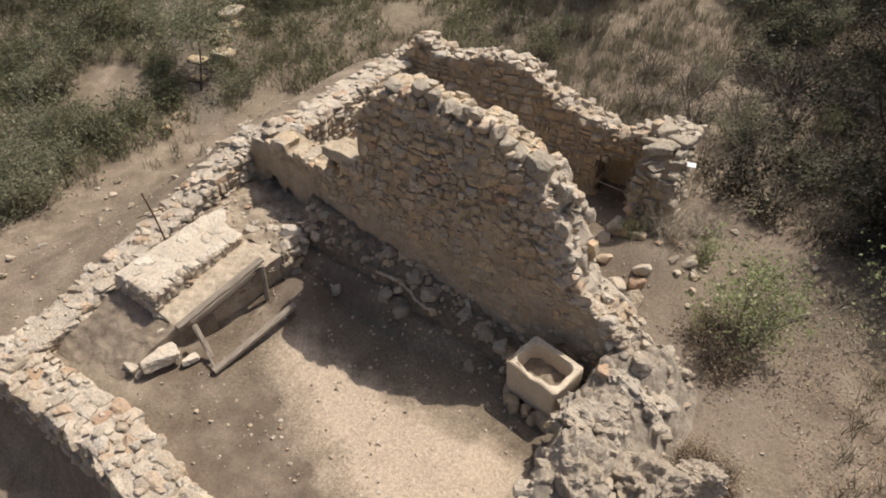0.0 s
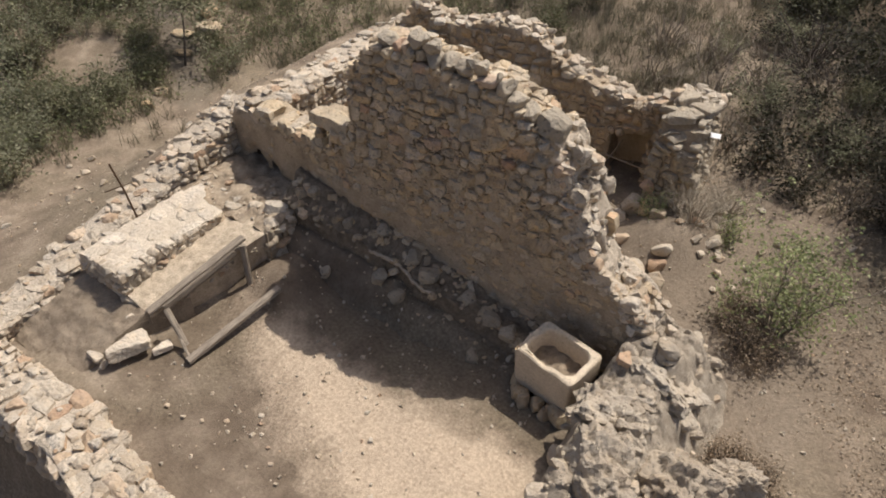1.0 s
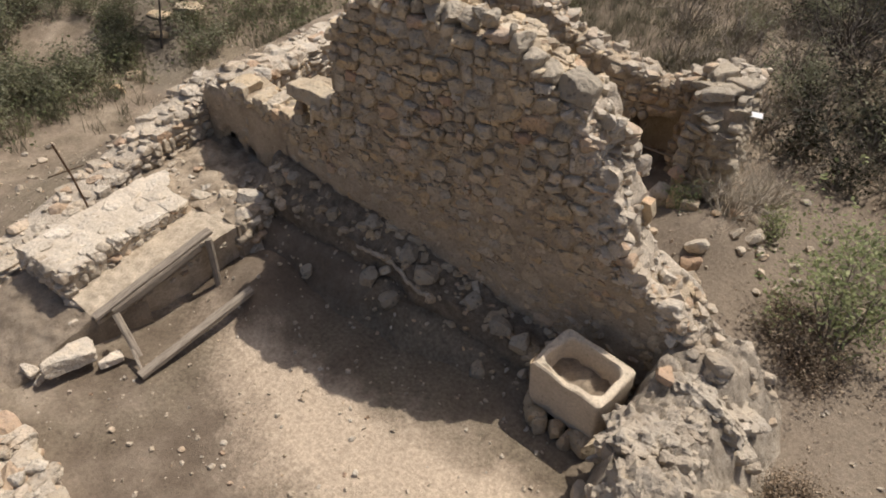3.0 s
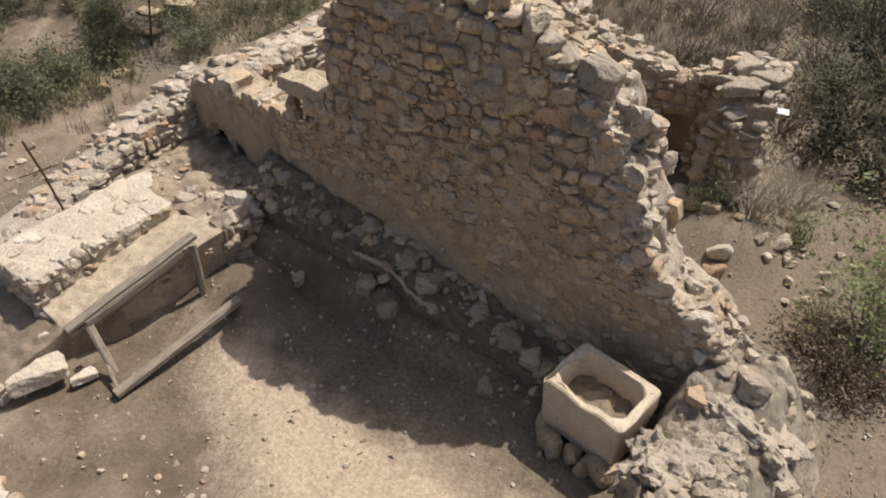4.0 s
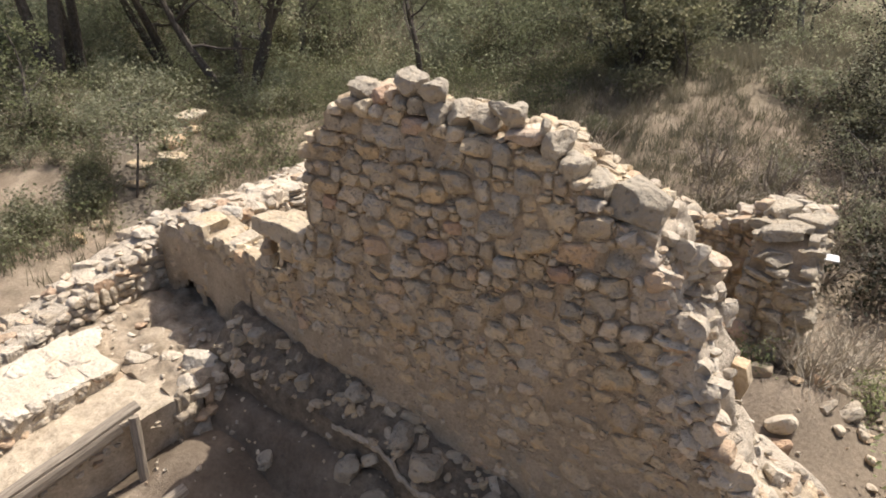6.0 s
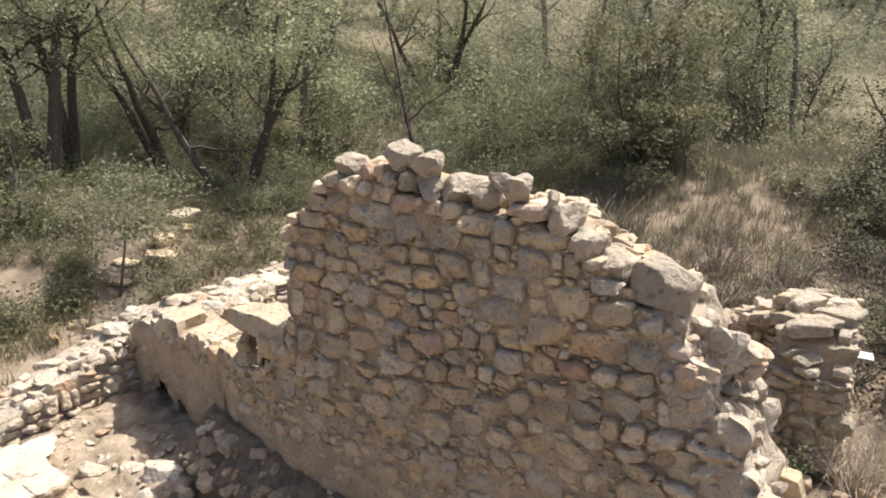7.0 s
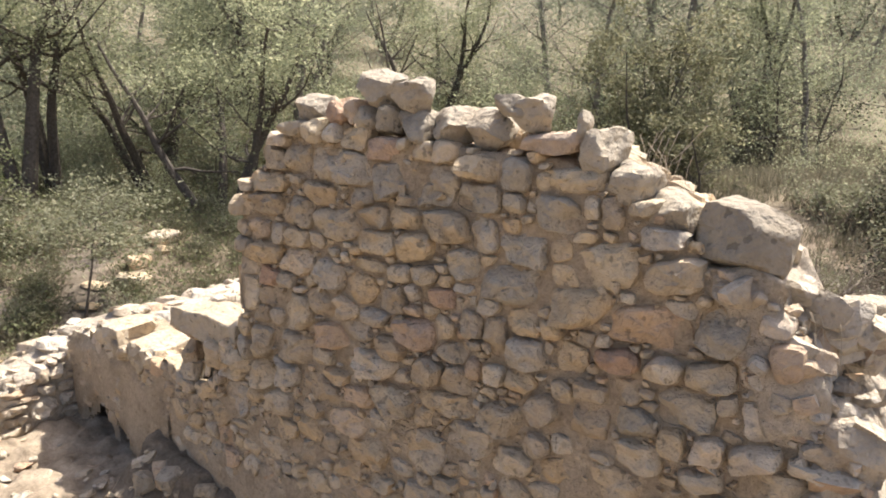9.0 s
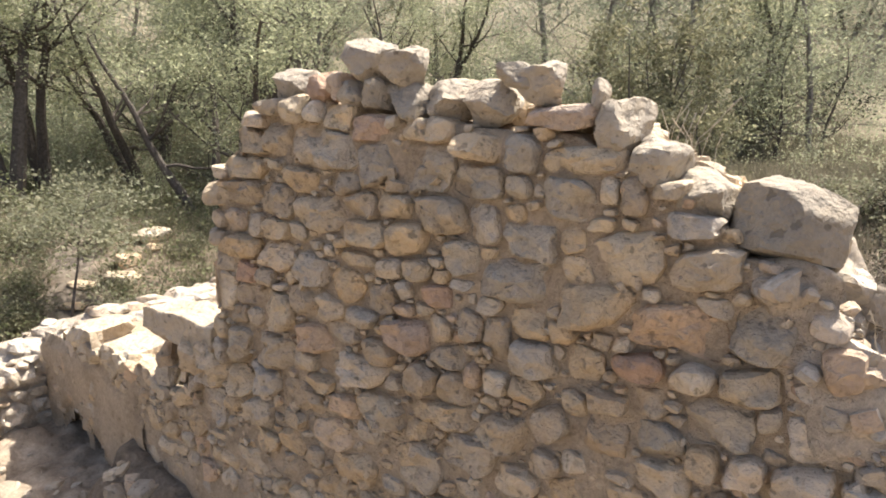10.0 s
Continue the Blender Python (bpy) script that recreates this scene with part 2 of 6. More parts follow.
def leaf_material(name, stops, through=0.35):
    m, t, b = material(name, 0.62)
    rnd = t.nodes.new("ShaderNodeNewGeometry").outputs["Random Per Island"]
    col = ramp(t, rnd, stops)
    n = noise_of(t, position(t), 1.3, 3, 0.6)
    col = mixed(t, col, ramp(t, n, [(0.3, (0.7, 0.72, 0.7)), (0.7, (1.25, 1.2, 1.1))]), 0.7, "MULTIPLY")
    t.links.new(col, b.inputs["Base Color"])
    tr = t.nodes.new("ShaderNodeBsdfTranslucent")
    t.links.new(col, tr.inputs["Color"])
    mx = t.nodes.new("ShaderNodeMixShader")
    mx.inputs[0].default_value = through
    t.links.new(b.outputs[0], mx.inputs[1])
    t.links.new(tr.outputs[0], mx.inputs[2])
    t.links.new(mx.outputs[0], t.nodes["Material Output"].inputs[0])
    return m


oak_leaf = leaf_material("oak_leaf", [(0, (0.259, 0.281, 0.173)), (0.5, (0.335, 0.354, 0.221)), (1, (0.475, 0.481, 0.324))], 0.62)
dark_leaf = leaf_material("dark_evergreen_leaf", [(0, (0.164, 0.168, 0.0983)), (0.6, (0.251, 0.248, 0.148)), (1, (0.382, 0.353, 0.23))], 0.5)
# near-black copy of the leaf colour, with the shade on the right painted in
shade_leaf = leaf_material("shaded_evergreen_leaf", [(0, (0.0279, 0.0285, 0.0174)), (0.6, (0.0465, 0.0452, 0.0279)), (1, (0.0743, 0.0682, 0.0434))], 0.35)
# needles and hillside leaves are paled: distance haze put into their colour
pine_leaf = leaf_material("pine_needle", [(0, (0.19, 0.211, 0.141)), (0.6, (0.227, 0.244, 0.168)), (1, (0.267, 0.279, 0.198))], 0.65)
hill_leaf = leaf_material("hazed_hillside_leaf", [(0, (0.244, 0.265, 0.194)), (0.6, (0.301, 0.317, 0.24)), (1, (0.357, 0.362, 0.288))], 0.55)
shrub_leaf = leaf_material("shrub_leaf", [(0, (0.12, 0.122, 0.07)), (0.5, (0.175, 0.175, 0.105)), (1, (0.25, 0.238, 0.158))], 0.45)
bright_leaf = leaf_material("bright_bush_leaf", [(0, (0.19, 0.225, 0.10)), (0.5, (0.30, 0.345, 0.165)), (1, (0.45, 0.48, 0.26))], 0.5)
sage_leaf = leaf_material("sage_leaf", [(0, (0.19, 0.20, 0.125)), (0.5, (0.27, 0.275, 0.18)), (1, (0.38, 0.375, 0.265))], 0.5)
meadow_leaf = leaf_material("meadow_leaf", [(0, (0.133, 0.157, 0.076)), (0.5, (0.199, 0.223, 0.114)), (1, (0.304, 0.309, 0.18))], 0.5)
litter_leaf = leaf_material("dead_leaf", [(0, (0.152, 0.113, 0.0761)), (0.6, (0.283, 0.217, 0.152)), (1, (0.478, 0.38, 0.273))], 0.2)
dry_leaf = leaf_material("straw", [(0, (0.135, 0.122, 0.086)), (0.5, (0.19, 0.172, 0.125)), (1, (0.26, 0.24, 0.18))], 0.55)


# ---- small tools for meshes ----
def mesh_object(name, verts, faces, mat, parent=None, label="", smooth=True, sharp=0):
    me = bpy.data.meshes.new(name)
    me.from_pydata([tuple(v) for v in verts], [], [tuple(f) for f in faces])
    if smooth:
        me.polygons.foreach_set("use_smooth", [True] * len(me.polygons))
    me.materials.append(mat)
    me.update()
    if sharp:
        me.set_sharp_from_angle(angle=radians(sharp))
    ob = new(name, me)
    if parent:
        ob.parent = parent
    if label:
        ob["label"] = label
    return ob


class Heap:
    """Collects pieces for one joined mesh."""

    def __init__(self):
        self.v, self.f, self.n = [], [], 0

    def add(self, verts, faces):
        self.v.append(np.asarray(verts, float))
        k = self.n
        self.f.extend([tuple(i + k for i in f) for f in faces])
        self.n += len(verts)

    def make(self, name, mat, parent=None, label="", smooth=True):
        if not self.n:
            return None
        return mesh_object(name, np.vstack(self.v).tolist(), self.f, mat, parent, label, smooth, 34)


def wobble(p, size, seed=0.0):
    return noise.noise(Vector((p[0] / size + seed, p[1] / size - seed * 0.7, p[2] / size + seed * 1.3)))


def interp(profile, x):
    return float(np.interp(x, [p[0] for p in profile], [p[1] for p in profile]))


# ---- ground ----
L_TOP = [(-5.2, 0.25), (-3.8, 0.38), (-2.6, 0.72), (-1.4, 1.05), (-0.5, 1.36), (0.2, 1.58), (0.95, 1.92), (2.5, 1.95), (4.0, 2.0), (5.2, 2.0)]


def view_xy(xw, yw):
    """From metres across and ahead of the first eye to the building's own axes."""
    return 0.839 * xw - 0.544 * (yw - 8.37), 0.544 * xw + 0.839 * (yw - 8.37)


def smooth01(a, b, x):
    k = min(1.0, max(0.0, (x - a) / (b - a)))
    return k * k * (3 - 2 * k)


def ground_z(x, y):
    ahead = 8.37 - 0.544 * x + 0.839 * y
    side = 0.839 * x + 0.544 * y
    z = 0.05 * wobble((x, y, 0), 1.6) + 0.02 * wobble((x, y, 3), 0.4)
    out = max(0.0, math.hypot(x + 1, y - 0) - 6)
    z += min(1.0, out / 6) * (0.22 * wobble((x, y, 9), 3.5) + 0.4 * wobble((x, y, 1), 11))
    # hillside behind
    z += 0.75 * smooth01(11.2, 14.5, ahead) * smooth01(1.5, 4.5, side)
    z += 1.1 * smooth01(15.5, 22, ahead) * smooth01(-9, -4, side)
    z += 1.4 * smooth01(15.5, 21.5, ahead) * (1 - smooth01(-9, -4, side))
    z += 0.30 * max(0.0, ahead - 27) + 0.12 * max(0.0, -side - 16)
    # bank against the long wall
    if -5.4 < y < 8:
        bank = (interp(L_TOP, y) - 0.30) * (1 - smooth01(5.1, 7.9, -x)) * (1 - smooth01(4.6, 7.0, y))
        if x < -4.9:
            z += max(0.0, bank)
    # heaped earth in the corner of the room
    if -4.9 < x < -2.4 and -4.2 < y < 0.1:
        z += (0.40 * smooth01(-3.9, -2.8, y) + 0.30 * smooth01(-2.8, -0.9, y) + 0.10 * smooth01(3.2, 4.4, -x)) * (1 - smooth01(-3.25, -2.9, x)) * smooth01(-4.2, -3.8, y)
    # mound of dark earth below the corner masonry
    if -3.2 < x < 0 and -3 < y < 0.2:
        z += 0.36 * math.exp(-((x + 2.3) / 0.7) ** 2 - ((y + 1.0) / 0.72) ** 2)
    # fallen earth heaped between the broken end and the pier
    z += 0.48 * math.exp(-((x - 2.25) / 0.75) ** 2 - ((y - 2.9) / 0.75) ** 2)
    # lower ground outside the front wall, slope beside the broken end
    z -= 1.3 * smooth01(4.7, 5.6, -y) * (1 - smooth01(0.3, 2.4, x)) * smooth01(-9, -6, x)
    z -= 0.16 * smooth01(2.8, 4.2, x) * (1 - smooth01(2.0, 5.0, y))
    z += 0.22 * smooth01(2.2, 4.5, y) * (1 - smooth01(6, 9, y)) * smooth01(0, 2, x)
    return z


def spaced(lo, hi, mid_lo, mid_hi, fine, growth):
    s = list(np.arange(mid_lo, mid_hi, fine))
    step, v = fine, mid_lo
    left = []
    while v > lo:
        step *= growth
        v -= step
        left.append(v)
    step, v = fine, s[-1]
    right = []
    while v < hi:
        step *= growth
        v += step
        right.append(v)
    return left[::-1] + s + right


gx, gy = spaced(-150, 150, -9, 6, 0.125, 1.08), spaced(-90, 190, -6, 8, 0.125, 1.08)
gverts = [(x, y, ground_z(x, y)) for y in gy for x in gx]
gw = len(gx)
gfaces = [(j * gw + i, j * gw + i + 1, (j + 1) * gw + i + 1, (j + 1) * gw + i) for j in range(len(gy) - 1) for i in range(gw - 1)]
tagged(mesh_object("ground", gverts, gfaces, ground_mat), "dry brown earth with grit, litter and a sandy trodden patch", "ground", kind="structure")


# ---- stones ----
def blob(seed, bumpy=0.12, cuts=9, n=4, power=5.5, cut=(0.33, 0.50)):
    """A rough field stone about 1 across: a rounded cube with flattened sides."""
    rng = np.random.RandomState(seed)
    verts, index, faces = [], {}, []
    planes = []
    for _ in range(cuts):
        d = rng.normal(size=3)
        planes.append((d / np.linalg.norm(d), rng.uniform(*cut)))

    def vertex(p):
        key = tuple(np.round(p, 5))
        if key not in index:
            q = np.array(p)
            q = q / (np.abs(q) ** power).sum() ** (1 / power) * 0.5
            for d, h in planes:
                over = q @ d - h
                if over > 0:
                    q = q - d * over
            q = q * (1 + bumpy * wobble(q, 0.42, seed * 1.7) + bumpy * 0.6 * wobble(q, 0.15, seed * 0.9))
            index[key] = len(verts)
            verts.append(q)
        return index[key]

    g = [math.tan((2 * k / n - 1) * math.pi / 4) for k in range(n + 1)]
    for axis in range(3):
        for side in (-1, 1):
            for i in range(n):
                for j in range(n):
                    quad = []
                    for a, c in ((g[i], g[j]), (g[i + 1], g[j]), (g[i + 1], g[j + 1]), (g[i], g[j + 1])):
                        p = [0, 0, 0]
                        p[axis], p[(axis + 1) % 3], p[(axis + 2) % 3] = side, a, c
                        quad.append(vertex(p))
                    faces.append(quad if side > 0 else quad[::-1])
    return np.array(verts), faces


BLOBS = [blob(k + 1) for k in range(18)]
LOW_BLOBS = [blob(k + 31, 0.12, 8, 3) for k in range(14)]
ROUND = len(BLOBS)
BLOBS += [blob(k + 91, 0.17, 10, 8, 4.2, (0.33, 0.5)) for k in range(10)]
BLOBS += [blob(141, 0.14, 9, 8, 6.0, (0.42, 0.56))]
BLOB_MESHES = {}


def blob_mesh(k, mat):
    key = (k, mat.name)
    if key not in BLOB_MESHES:
        me = bpy.data.meshes.new("stone")
        me.from_pydata(BLOBS[k][0].tolist(), [], BLOBS[k][1])
        me.polygons.foreach_set("use_smooth", [True] * len(me.polygons))
        me.materials.append(mat)
        me.set_sharp_from_angle(angle=radians(30 if k < ROUND else 36))
        BLOB_MESHES[key] = me
    return BLOB_MESHES[key]


def stone(parent, place, size, turn, mat, k=None, name="stone"):
    k = random.randrange(ROUND) if k is None else k
    ob = new(name, blob_mesh(k, mat))
    ob.parent = parent
    ob.location, ob.scale = place, size
    ob.rotation_euler = turn
    return ob


def heap_stone(heap, place, size, turn):
    v, f = LOW_BLOBS[random.randrange(len(LOW_BLOBS))]
    r = np.array(Euler(turn).to_matrix())
    heap.add((v * np.array(size)) @ r.T + np.array(place), f)


def clip(poly, px, pz, nx, nz):
    """Keep the part of the polygon behind the line through (px, pz) with normal (nx, nz)."""
    res = []
    for i in range(len(poly)):
        a, b = poly[i], poly[(i + 1) % len(poly)]
        da, db = (a[0] - px) * nx + (a[1] - pz) * nz, (b[0] - px) * nx + (b[1] - pz) * nz
        if da <= 0:
            res.append(a)
        if (da < 0 < db) or (db < 0 < da):
            k = da / (da - db)
            res.append((a[0] + (b[0] - a[0]) * k, a[1] + (b[1] - a[1]) * k))
    return res


def rounded(poly, chamfer):
    """The polygon with its corners cut off."""
    res = []
    n = len(poly)
    for i in range(n):
        p, a, b = poly[i], poly[i - 1], poly[(i + 1) % n]
        k = chamfer * random.uniform(0.6, 1.4)
        res.append((p[0] + (a[0] - p[0]) * k, p[1] + (a[1] - p[1]) * k))
        k = chamfer * random.uniform(0.6, 1.4)
        res.append((p[0] + (b[0] - p[0]) * k, p[1] + (b[1] - p[1]) * k))
    return res


def courses(outline, course):
    """Roughly coursed stones over the outline: four-cornered, uneven, some beds split in two."""
    us, vs = [p[0] for p in outline], [p[1] for p in outline]
    seed = random.uniform(0, 99)
    stones = []

    def bed(k, u):
        return beds[k] + course * (0.55 * wobble((u, k * 7.0, 0), 0.7, seed) + 0.22 * wobble((u, k * 3.0, 1), 0.2, seed))

    beds, v = [], min(vs) - 0.1
    while v < max(vs) + 0.25:
        beds.append(v)
        v += course * random.choice((0.6, 0.85, 1.0, 1.0, 1.25))
    for k in range(len(beds) - 1):
        u = min(us) - random.uniform(0.05, 0.3)
        lean = random.uniform(-0.02, 0.02)
        while u < max(us) + 0.1:
            h = beds[k + 1] - beds[k]
            w = h * random.choice((0.7, 0.95, 1.2, 1.5, 2.1)) * random.uniform(0.85, 1.15)
            lean2 = random.uniform(-0.03, 0.03)
            a = [(u - lean, bed(k, u)), (u + w - lean2, bed(k, u + w)), (u + w + lean2, bed(k + 1, u + w)), (u + lean, bed(k + 1, u))]
            parts = [a]
            if h > course * 0.95 and random.random() < 0.26:
                f, g = random.uniform(0.3, 0.7), random.uniform(0.3, 0.7)
                m1 = (a[0][0] + (a[3][0] - a[0][0]) * f, a[0][1] + (a[3][1] - a[0][1]) * f)
                m2 = (a[1][0] + (a[2][0] - a[1][0]) * g, a[1][1] + (a[2][1] - a[1][1]) * g)
                parts = [[a[0], a[1], m2, m1], [m1, m2, a[2], a[3]]]
            for q in parts:
                stones.append((sum(p[0] for p in q) / 4, sum(p[1] for p in q) / 4, rounded(q, 0.22)))
            u, lean = u + w, lean2
    return stones


def rubble(outline, fixed, beds=0.14):
    """Uneven field stones over the outline, (u, v, polygon): the known ones first, then ever smaller ones in the room that is left,
    each grown until it meets its neighbours."""
    us, vs = [p[0] for p in outline], [p[1] for p in outline]
    u0, u1, v0, v1 = min(us), max(us), min(vs), max(vs)
    items, bins = [], {}

    def near(u, v):
        i, j = int(u // 0.4), int(v // 0.4)
        return [k for a in (-1, 0, 1) for c in (-1, 0, 1) for k in bins.get((i + a, j + c), ())]

    def keep(u, v, a, b, turn, known):
        bins.setdefault((int(u // 0.4), int(v // 0.4)), []).append(len(items))
        items.append((u, v, a, b, turn, known))

    for u, v, w, h in fixed:
        keep(u, v, w * 0.5, h * 0.5, random.uniform(-0.12, 0.12), True)
    for w, tries in ((0.30, 160), (0.24, 500), (0.19, 1100), (0.15, 1800), (0.115, 2600), (0.08, 3600), (0.055, 4500), (0.035, 5000)):
        for _ in range(tries):
            u, v = random.uniform(u0, u1), random.uniform(v0, v1)
            if w > 0.1:
                v = v0 + round((v - v0) / beds) * beds + random.uniform(-0.025, 0.025) + 0.05 * wobble((u, v, 0), 1.1, 3)
            if not inside(outline, u, v):
                continue
            a = w * 0.5 * random.uniform(0.85, 1.15)
            b = a * random.choice((0.5, 0.62, 0.72, 0.85))
            if all(((u - items[k][0]) / (a + items[k][2])) ** 2 + ((v - items[k][1]) / (b + items[k][3])) ** 2 > 0.86 for k in near(u, v)):
                keep(u, v, a, b, random.gauss(-0.05, 0.16), False)
    data = np.array([q[:5] for q in items])

    skew = np.array([(random.uniform(-0.3, 0.3), random.uniform(-0.28, 0.28)) for _ in items])

    def shape(k, lx, lz):
        """How far out a place lies in a stone's own uneven four-cornered form: 1 at its edge."""
        a, b = lx / data[k, 2], lz / data[k, 3]
        b = b * (1 + skew[k, 0] * np.clip(a, -1.3, 1.3))
        a = a + skew[k, 1] * np.clip(b, -1.3, 1.3)
        return (np.abs(a) ** 5 + np.abs(b) ** 5) ** 0.2

    def norm(k, x, z):
        c, s = math.cos(data[k, 4]), math.sin(data[k, 4])
        dx, dz = x - data[k, 0], z - data[k, 1]
        return shape(k, dx * c + dz * s, dz * c - dx * s)

    corner = np.arange(20) * math.pi / 10
    grow = np.linspace(0.5, 1.42, 22)
    res = []
    for k, (u, v, a, b, turn, known) in enumerate(items):
        lx, lz = a * np.cos(corner), b * np.sin(corner)
        for _ in range(4):
            unit = shape(k, lx, lz)
            lx, lz = lx / unit, lz / unit
        c, s = math.cos(turn), math.sin(turn)
        dx, dz = lx * c - lz * s, lx * s + lz * c
        px, pz = u + dx[:, None] * grow, v + dz[:, None] * grow
        met = np.zeros(px.shape, bool)
        for j in near(u, v):
            if j != k:
                met |= norm(j, px, pz) < grow
        met |= grow > (1.16 if known else 1.42)
        reach = np.where(met.any(axis=1), grow[np.maximum(met.argmax(axis=1) - 1, 0)], grow[-1])
        reach = (reach * 4 + np.roll(reach, 1) + np.roll(reach, -1)) / 6
        reach = reach * np.array([1 + random.uniform(-0.05, 0.05) for _ in corner])
        res.append((u, v, [(u + dx[i] * reach[i], v + dz[i] * reach[i]) for i in range(20)]))
    return res


def cell_stone(poly, proud, gap, seed, light=False, lively=1.0):
    """A stone with the outline poly, in (u, v, out): sunk sides, chipped edge, uneven broken face."""
    cu, cv = sum(p[0] for p in poly) / len(poly), sum(p[1] for p in poly) / len(poly)
    ring = []
    for i in range(len(poly)):
        a, b = poly[i], poly[(i + 1) % len(poly)]
        steps = (0.08, 0.5, 0.92) if not light and math.hypot(a[0] - b[0], a[1] - b[1]) > 0.06 else (0.5,)
        for k in steps:
            ring.append((a[0] + (b[0] - a[0]) * k, a[1] + (b[1] - a[1]) * k))
    res = []
    for a, c in ring:
        d = math.hypot(a - cu, c - cv)
        if d < gap * 1.5:
            return None
        k = 1 - gap / d
        j = 1 + 0.15 * wobble((a, c, 0), 0.07, seed)
        res.append((cu + (a - cu) * k * j, cv + (c - cv) * k * j))
    n = len(res)
    span = min(0.3, max(p[0] for p in res) - min(p[0] for p in res))
    tu, tv = random.uniform(-0.2, 0.2) * lively, random.uniform(-0.26, 0.16) * lively
    planes = []
    for _ in range(3):
        w = random.uniform(0, 6.28)
        planes.append((math.cos(w) * random.uniform(0.25, 0.9), math.sin(w) * random.uniform(0.25, 0.9), random.uniform(0.02, 0.16) * span))

    def face(u, v):
        w = proud * 1.05 + tu * (u - cu) + tv * (v - cv)
        for a, c, h in planes:
            w = min(w, proud + h - a * (u - cu) - c * (v - cv))
        return w + lively * span * (0.19 * wobble((u, v, 0), 0.09, seed) + 0.08 * wobble((u, v, 4), 0.035, seed))

    verts = []
    for scale, k in ((0.97, -1), (1.0, 0.0), (0.955, 0.7), (0.86, 0.95), (0.6, 1.0), (0.28, 1.02)):
        for a, c in res:
            u, v = cu + (a - cu) * scale, cv + (c - cv) * scale
            verts.append((u, v, -0.12 if k < 0 else max(-0.06, face(u, v)) * k - 0.012 * (1 - k)))
    verts.append((cu, cv, face(cu, cv)))
    faces = []
    for r in range(5):
        for i in range(n):
            j = (i + 1) % n
            faces.append((r * n + i, r * n + j, (r + 1) * n + j, (r + 1) * n + i))
    for i in range(n):
        faces.append((5 * n + i, 5 * n + (i + 1) % n, 6 * n))
    faces.append(tuple(range(n))[::-1])
    return verts, faces


def inside(poly, x, z):
    ok = False
    for i in range(len(poly)):
        (xa, za), (xb, zb) = poly[i], poly[i - 1]
        if (za > z) != (zb > z) and x < (xb - xa) * (z - za) / (zb - za) + xa:
            ok = not ok
    return ok


def stone_face(parent, outline, place, fixed, course, mat, joined_mat, single, gap=0.010, proud=0.046, light=False, relief=lambda u, v: 1.0, trim=lambda u, v, poly: poly, kind=lambda u, v: None):
    """Rubble masonry over the outline (u, v). place(u, v, out) gives the point in the world; single(u, v): a stone there is a part
    of its own, else it is joined with the rest."""
    heap, made = Heap(), []
    for *s, poly in (rubble(outline, fixed) if fixed else courses(outline, course)):
        if not inside(outline, s[0], s[1]):
            continue
        poly = trim(s[0], s[1], poly)
        if len(poly) < 3:
            continue
        small = min(1.0, math.hypot(max(p[0] for p in poly) - min(p[0] for p in poly), max(p[1] for p in poly) - min(p[1] for p in poly)) / 0.2)
        st = cell_stone(poly, proud * small * relief(s[0], s[1]) * random.uniform(0.3, 1.8), gap * random.uniform(0.3, 1.5), random.uniform(0, 90), light, 0.35 + 0.65 * relief(s[0], s[1]))
        if not st:
            continue
        pts = [place(*p) for p in st[0]]
        if single(s[0], s[1]):
            c = np.mean(pts, axis=0)
            ob = mesh_object("stone", (np.array(pts) - c).tolist(), st[1], kind(s[0], s[1]) or mat, parent, sharp=34)
            ob.location = c
            made.append(ob)
        else:
            heap.add(pts, st[1])
    rest = heap.make("stones", joined_mat, parent)
    if rest:
        rest["kind"] = "stuff"
    return made


def core(name, outline, place, thick, mat, parent=None, rough=0.03, fine=0.16, sunk=lambda v: 0.0):
    """A solid slab with the outline (u, v), its front a little behind the stones' faces."""
    bm = bmesh.new()
    front = [bm.verts.new((u, v, -0.014)) for u, v in outline]
    face = bm.faces.new(front)
    ext = bmesh.ops.extrude_face_region(bm, geom=[face])
    for el in ext["geom"]:
        if isinstance(el, bmesh.types.BMVert):
            el.co.z = -thick
    bmesh.ops.triangulate(bm, faces=bm.faces[:])
    for _ in range(7):
        long = [e for e in bm.edges if e.calc_length() > fine]
        if not long:
            break
        bmesh.ops.subdivide_edges(bm, edges=long, cuts=1)
        bmesh.ops.triangulate(bm, faces=[f for f in bm.faces if len(f.verts) > 3])
    for v in bm.verts:
        p = v.co.copy()
        v.co.x += rough * wobble(p, 0.2, 4)
        v.co.y += rough * wobble(p, 0.2, 8)
        v.co.z += rough * 0.75 * wobble(p, 0.35, 2) + rough * 0.3 * wobble(p, 0.09, 6)
        if v.co.z > -0.08:
            v.co.z -= sunk(p.y)
        v.co = Vector(place(v.co.x, v.co.y, v.co.z))
    bmesh.ops.recalc_face_normals(bm, faces=bm.faces[:])
    me = bpy.data.meshes.new(name)
    bm.to_mesh(me)
    bm.free()
    me.polygons.foreach_set("use_smooth", [True] * len(me.polygons))
    me.materials.append(mat)
    ob = new(name, me)
    if parent:
        ob.parent = parent
    return ob


